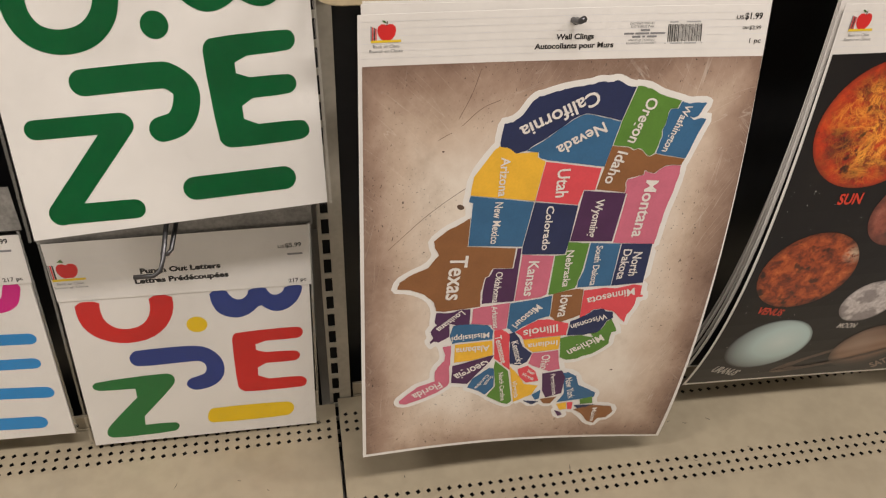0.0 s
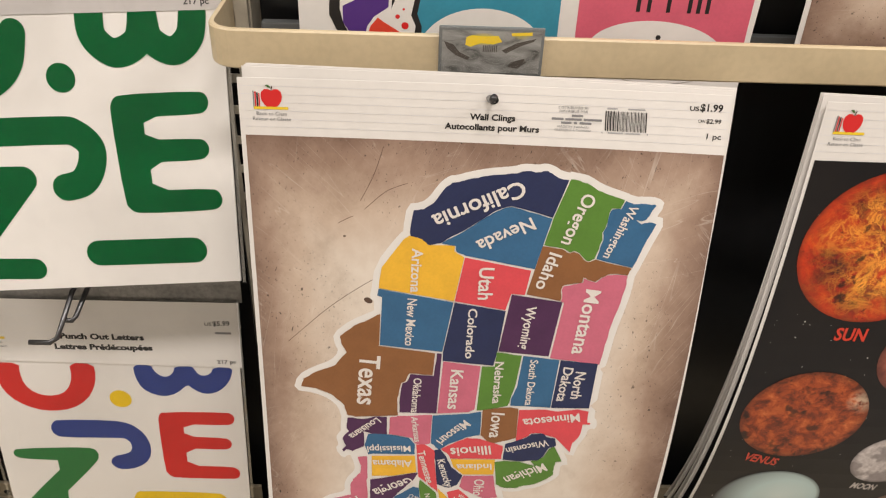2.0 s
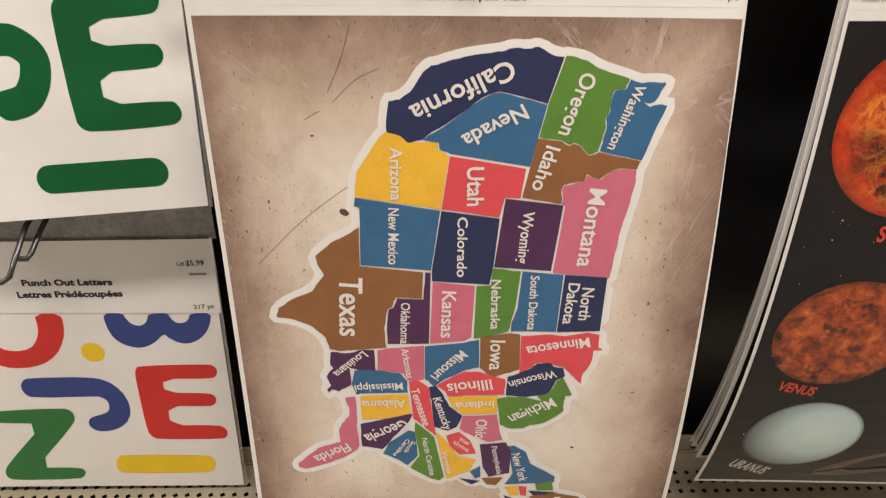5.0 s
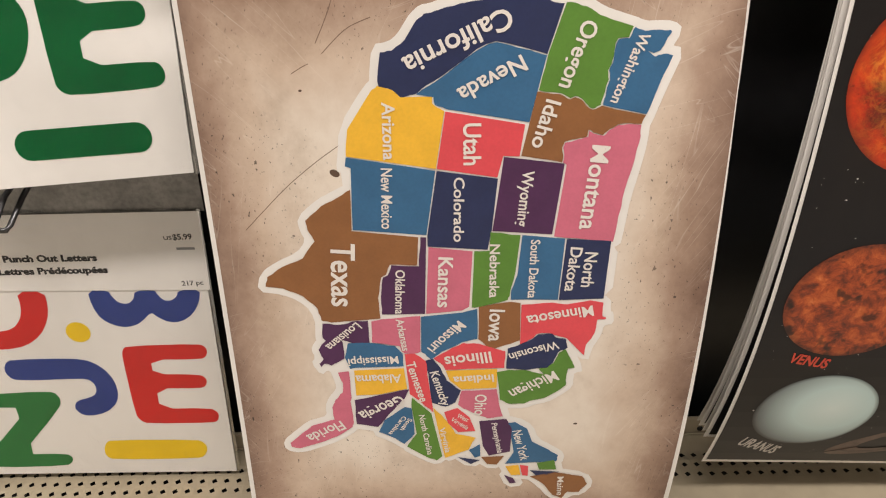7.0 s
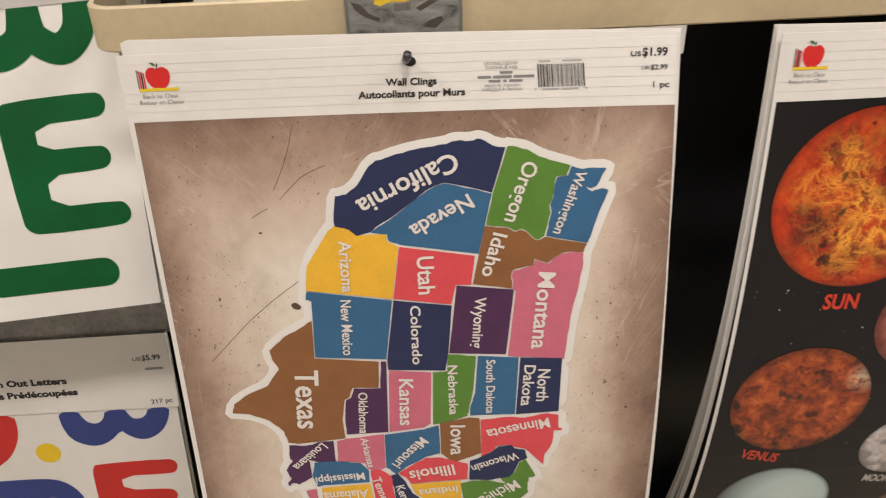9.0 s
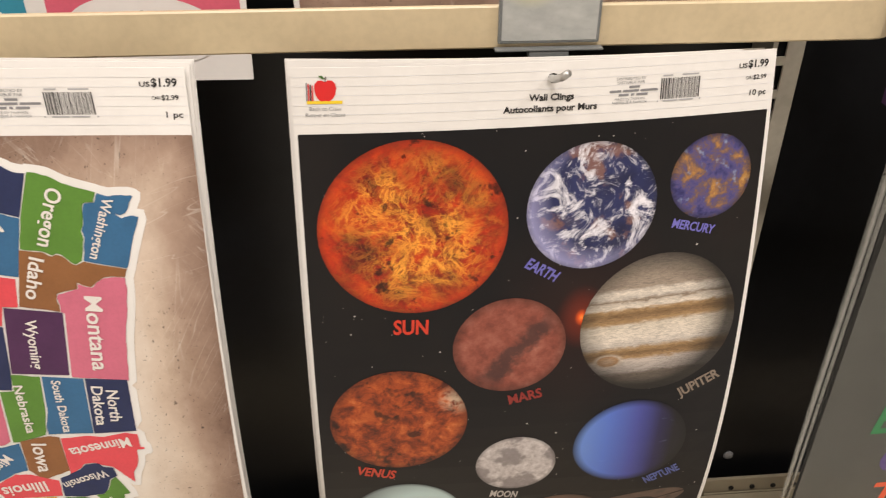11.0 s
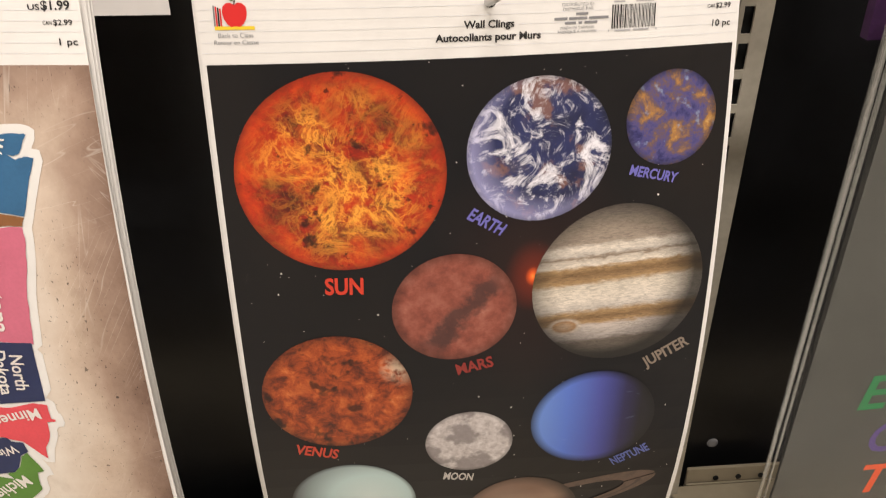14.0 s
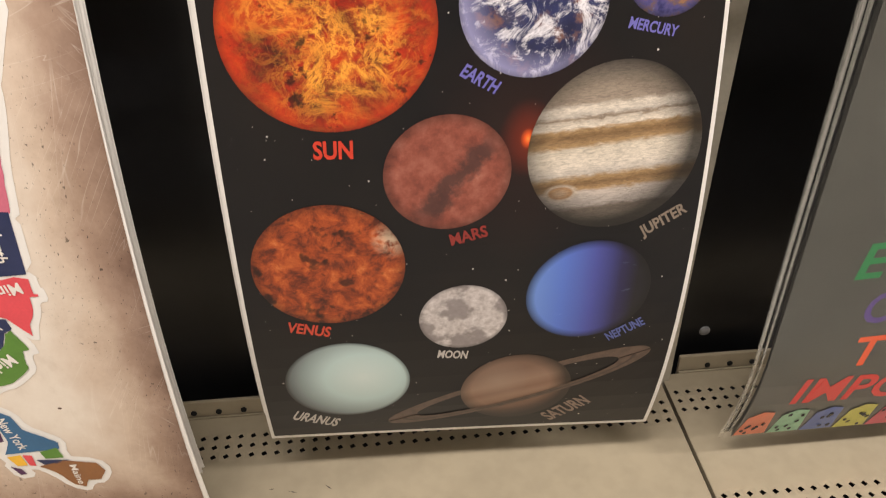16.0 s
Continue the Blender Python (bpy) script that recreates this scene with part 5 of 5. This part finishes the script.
LET = Surface(-0.440, 0.420, lambda u, v: 0.0974 - 0.00007 * v)
pack = bagged_letters("colour_letter_pack", LET, [(14, 20), (244, 20), (237, 281), (3, 278)], [
    (L_RED, [(24.4, 82.8), (23.4, 100.7), (26.7, 116), (35.5, 128.1), (51.1, 136.8), (66.6, 138.8), (84.8, 135.3), (99.5, 124.6), (108.8, 109.8), (112.6, 96), (112.7, 82.7), (91.1, 82.3), (91.1, 96.9), (86.8, 109.2), (78.3, 118.3), (64.7, 120.9), (53.9, 117.3), (46.5, 107.8), (45.3, 93.6), (47, 83.4)], 0, "outline"),
    (L_BLUE, [(147.2, 82.5), (147.4, 96.6), (151.5, 109.9), (161.5, 117), (172.1, 119), (183.5, 114.5), (193.4, 104.1), (197.7, 109.7), (206.6, 115.1), (216.6, 114.2), (226.6, 107.3), (233.5, 95.9), (236.1, 83.5), (218.6, 84.3), (216.5, 90.4), (211.2, 94.1), (204.8, 93.3), (201.1, 86.5), (200.3, 83.7), (184.2, 83.9), (182.3, 91.4), (176.3, 96.4), (169.5, 94.9), (165, 88.7), (163.5, 83)], 0, "outline"),
    (L_YELLOW, [(130.4, 122.6)], 9.9, False),
    (L_RED, [(166.1, 137.6), (225.9, 136.9), (230.8, 139.8), (232.2, 144.5), (230, 150.4), (224.7, 152.8), (183.4, 152), (182.9, 167.5), (220.6, 168.7), (225.6, 171.7), (226.9, 176.7), (224.2, 181.9), (218.8, 183.6), (182.5, 182.5), (181.3, 205.2), (224.7, 205.8), (229.8, 209.8), (231.3, 214.2), (229, 220.7), (222.9, 222.3), (167.8, 221.6), (162.3, 218.3), (159.1, 211.1), (160.7, 149.8), (162.3, 141.6)], 0, "outline"),
    (L_BLUE, [(68.4, 148.9), (118.9, 148.8), (134.9, 152.5), (146, 164.8), (150.1, 181.2), (146.3, 197.6), (134.6, 208.2), (119.1, 211.7), (111.6, 208.9), (108.1, 201.8), (112.1, 194.2), (123.8, 191.1), (130.6, 187.2), (132, 177), (126.7, 170.8), (118.4, 170.4), (67.6, 171.1), (61.3, 167.1), (59.5, 159.1), (63, 151.9)], 0, "outline"),
    (L_GREEN, [(22.8, 185.9), (89.8, 182.9), (97, 186.4), (98.6, 193.9), (94.3, 203), (48.3, 254.3), (88.3, 254.8), (92.9, 259), (91.4, 265), (85.4, 269.4), (24.6, 269.7), (18.4, 266), (18.2, 258.9), (23.6, 249.3), (68.8, 200.8), (24.9, 199.1), (18.9, 196.5), (17.4, 190.7)], 0, "outline"),
    (L_YELLOW, [(131.5, 239.9), (207.5, 241.5), (213.8, 246), (215.1, 253.2), (210.8, 261.4), (203.8, 263.9), (128.4, 263.2), (123, 258.7), (122.9, 250.8), (126.4, 242.6)], 0, "outline")],
    "bagged white card with red, blue, green and yellow letters")
part("header_strip", shape([(12, 14), (247, 14), (244.5, 84), (11, 80)], LET, 0.9), CARD, pack, "white ruled header strip")
for b in range(22, 80, 9):
    part("ruled_line", shape(rect(13, 244, b, b + 0.3), LET, 0.95), RULE, pack)


def small_header(ob, S, x, y):
    """The printed header of a letter pack, its apple badge's middle at (x + 17, y)."""
    part("title", words("Punch Out Letters", (x + 79.0, y + 7.0), (x + 151.5, y + 7.4), 5.6, S, 1.05, bold=0.05), INK, ob)
    part("title", words("Lettres Prédécoupées", (x + 72.5, y + 18.4), (x + 157.5, y + 18.4), 5.6, S, 1.05, bold=0.05), INK, ob)
    part("price", words("US", (x + 205.8, y - 8.4), (x + 212, y - 8.5), 3.2, S, 1.05), INK, ob)
    part("price", words("$5.99", (x + 212.8, y - 9.2), (x + 227.5, y - 9.4), 4.8, S, 1.05, bold=0.025), INK, ob)
    part("second_price", shape(rect(x + 214, x + 228, y, y + 2.2), S, 1.05), GREYINK, ob, "tiny grey price bars")
    part("piece_count", words("217 pc", (x + 212.5, y + 32.6), (x + 229.4, y + 32.0), 4.2, S, 1.05), INK, ob)
    badge = part("apple", shape([(x + 17 + 9.4 * p, y - 8.6 * q) for p, q in APPLE], S, 1.05), RED, ob, "red apple badge")
    part("leaf", shape([(x + 16, y - 9), (x + 10, y - 10), (x + 14, y - 13)], S, 1.1), LEAF, badge)
    part("yellow_bar", shape(rect(x + 2, x + 31, y + 9, y + 11.5), S, 1.05), YELLOW, badge)
    for k, m in enumerate((GREYINK, RED, INK)):
        part("book_spine", shape(rect(x + 1.5 + 1.7 * k, x + 2.8 + 1.7 * k, y - 7, y + 9), S, 1.05), m, badge)
    part("caption_words", words("Back to Class", (x + 5, y + 14.4), (x + 28, y + 14.6), 2.8, S, 1.05, bold=0.0), GREYINK, badge)
    part("caption_words", words("Retour en Classe", (x + 2, y + 18.8), (x + 31, y + 19.0), 2.8, S, 1.05, bold=0.0), GREYINK, badge)


small_header(pack, LET, 10.5, 44.8)
HAZE = material("hazy_plastic_flap", (0.30, 0.29, 0.27), 0.25, vary=0.35, scale=30, bump=0.6, bump_scale=35, coat=0.4)
part("bag_flap", card([(8, -30), (250, -30), (250, 16), (8, 16)], surf_shift(LET, -2.5), 0.3, 8, 3), HAZE, pack, "creased hazy plastic bag flap")

LFT = Surface(-0.440, 0.420, lambda u, v: 0.0974 - 0.00007 * v)
left = bagged_letters("colour_letter_pack", LFT, [(-238, 2), (-5, 6), (-12.5, 255.5), (-246, 249)], [
    (L_PINK, [(-51.8, 63.2), (-49.4, 76), (-41.2, 80), (-30.1, 75), (-24, 60)], 7.5, True),
    (L_SKY, [(-110, 116), (-24.7, 121.6)], 6.8, False), (L_SKY, [(-115, 148.5), (-28.5, 152.9)], 6.8, False),
    (L_SKY, [(-120, 184.6), (-26.3, 192.9)], 7.6, False), (L_SKY, [(-125, 228.2), (-43.4, 233.9)], 8.6, False)],
    "bagged white card with pink and blue letters")
part("header_strip", shape([(-239, 0), (-3, 2), (-5, 55.5), (-240, 52)], LFT, 0.9), CARD, left, "white ruled header strip")
small_header(left, LFT, -241, 17)
part("bag_flap", card([(-242, -44), (0, -44), (0, 0), (-242, 0)], surf_shift(LFT, -2.5), 0.3, 8, 3), HAZE, left, "creased hazy plastic bag flap")
UPL = Surface(-0.690, 0.72, lambda u, v: 0.10, -2, (240, 0))
bagged_letters("white_letter_pack", UPL, [(0, 0), (246, 0), (246, 268), (0, 268)], [(L_BLUE, [(50, 170), (130, 170)], 9.0, False)], "bagged white letter card at the shelf end")


def wire_hook(x, z):
    """A double wire display hook: the long wire ends in a sideways bend, the short one above it turns down."""
    ob = thing("wire_hook", (x, 0.148, z), "dark bent wire hook holding a letter pack", "hook", "peg hooks")
    part("lower_wire", tube([(x + 0.006, 0.149, z + 0.030), (x + 0.003, 0.10, z + 0.024), (x, 0.06, z + 0.017), (x - 0.003, 0.036, z + 0.002), (x - 0.006, 0.031, z - 0.006), (x - 0.012, 0.030, z - 0.010), (x - 0.028, 0.030, z - 0.010)], 0.0021), WIRE, ob, smooth=True)
    part("upper_wire", tube([(x + 0.012, 0.149, z + 0.030), (x + 0.010, 0.10, z + 0.020), (x + 0.006, 0.07, z + 0.010), (x + 0.002, 0.052, z - 0.001), (x - 0.001, 0.050, z - 0.004), (x - 0.007, 0.050, z - 0.004)], 0.0021), WIRE, ob, smooth=True)
    part("wall_plate", box(x - 0.008, x + 0.024, 0.1465, 0.1495, z + 0.012, z + 0.048, 0.001), WIRE, ob)
    return ob


wire_hook(-0.312, 0.425)
wire_hook(-0.300, 0.720)
wire_hook(-0.565, 0.425)
wire_hook(-0.565, 0.735)

# ---- clear sleeves with a grey poster beside the planets ----
def sleeve_bow(u, v):
    return -0.005 + 0.022 * max(0.0, (v - 430) / 110) ** 2


GREYPOST = material("grey_poster", (0.080, 0.080, 0.072), 0.30, vary=0.15, scale=12, coat=0.2)
for k in range(4):
    S = Surface(0.5800 + 0.0004 * k, 0.700, lambda u, v, k=k: sleeve_bow(u, v) + 0.0026 * k, 0.12 * k, (150, 0))
    inner = Surface(0.5800 + 0.0004 * k, 0.700, lambda u, v, k=k: sleeve_bow(u, v) + 0.0026 * k + 0.0012, 0.12 * k, (150, 0))
    ob = thing("sleeved_poster", S.at(150, 0), "grey lettered poster in a clear plastic sleeve", "poster", "sleeved posters")
    film = part("sleeve", card([(-5, 0), (320, 0), (320, 538), (-9, 538)], S, 0.3, 24, 20), FILM, ob, "clear plastic sleeve")
    film.visible_shadow = False
    for near, far in ((-5, -2.6), (0.4, 1.6)):
        seam = part("sleeve_seam", shape([(near, 0), (far, 0), (far - 4, 537), (near - 4, 537)], S, 0.3), THICKFILM, ob, "shiny sleeve edge")
        seam.visible_shadow = False
    part("poster", card([(8, 40), (315, 40), (315, 534), (3, 535)], inner, 0.4, 24, 20), GREYPOST, ob, "grey poster")
    if k == 0:
        front, FS = ob, inner
for text, a, b, h, c in (("E", (51, 342), (70, 341), 30, (0.02, 0.22, 0.07)), ("C", (66, 386), (88, 384), 28, (0.10, 0.06, 0.24)), ("T", (68, 428), (93, 427), 29, (0.75, 0.10, 0.03)), ("IMPO", (38, 470), (132, 469), 30, (0.60, 0.035, 0.03))):
    part("poster_word", words(text, a, b, h, FS, 0.3, bold=0.018, slant=0.2), material("poster_ink", c, 0.35, coat=0.3), front)
dots = random.Random(3)
for n, c in enumerate(((0.75, 0.22, 0.12), (0.30, 0.55, 0.36), (0.12, 0.17, 0.42), (0.62, 0.60, 0.12), (0.65, 0.10, 0.14), (0.25, 0.45, 0.55))):
    u = 4 + n * 29
    tile = part("border_patch", shape([(u, 534), (u + 27, 533), (u + 24, 497), (u + 14, 495), (u + 3, 503)], FS, 0.55), material("border_print", c, 0.4, vary=0.1, scale=80), front, "patterned border patch")
    bm = None
    for j in range(7):
        bm = shape(disc(u + 4 + dots.uniform(0, 19), dots.uniform(502, 530), 1.6, 2.6, dots.uniform(-20, 20), 10), FS, 0.7, bm)
    part("border_dots", bm, INK, tile)
PB = Surface(0.5795, 0.772, lambda u, v: 0.030, 0.5, (100, 0))
pb = thing("purple_pack", PB.at(100, 0), "purple striped pack in a clear bag above the rail", "pack")
part("card", card([(4, 0), (200, 0), (200, 172), (4, 172)], PB, 8.0, 4, 4), material("purple_stripes", (0.06, 0.025, 0.075), 0.3, vary=0.3, scale=60, coat=0.4), pb)
film = part("bag", card([(-6, 0), (206, 0), (206, 180), (-6, 180)], surf_shift(PB, 2), 0.3, 4, 6), FILM, pb, "clear bag")
film.visible_shadow = False
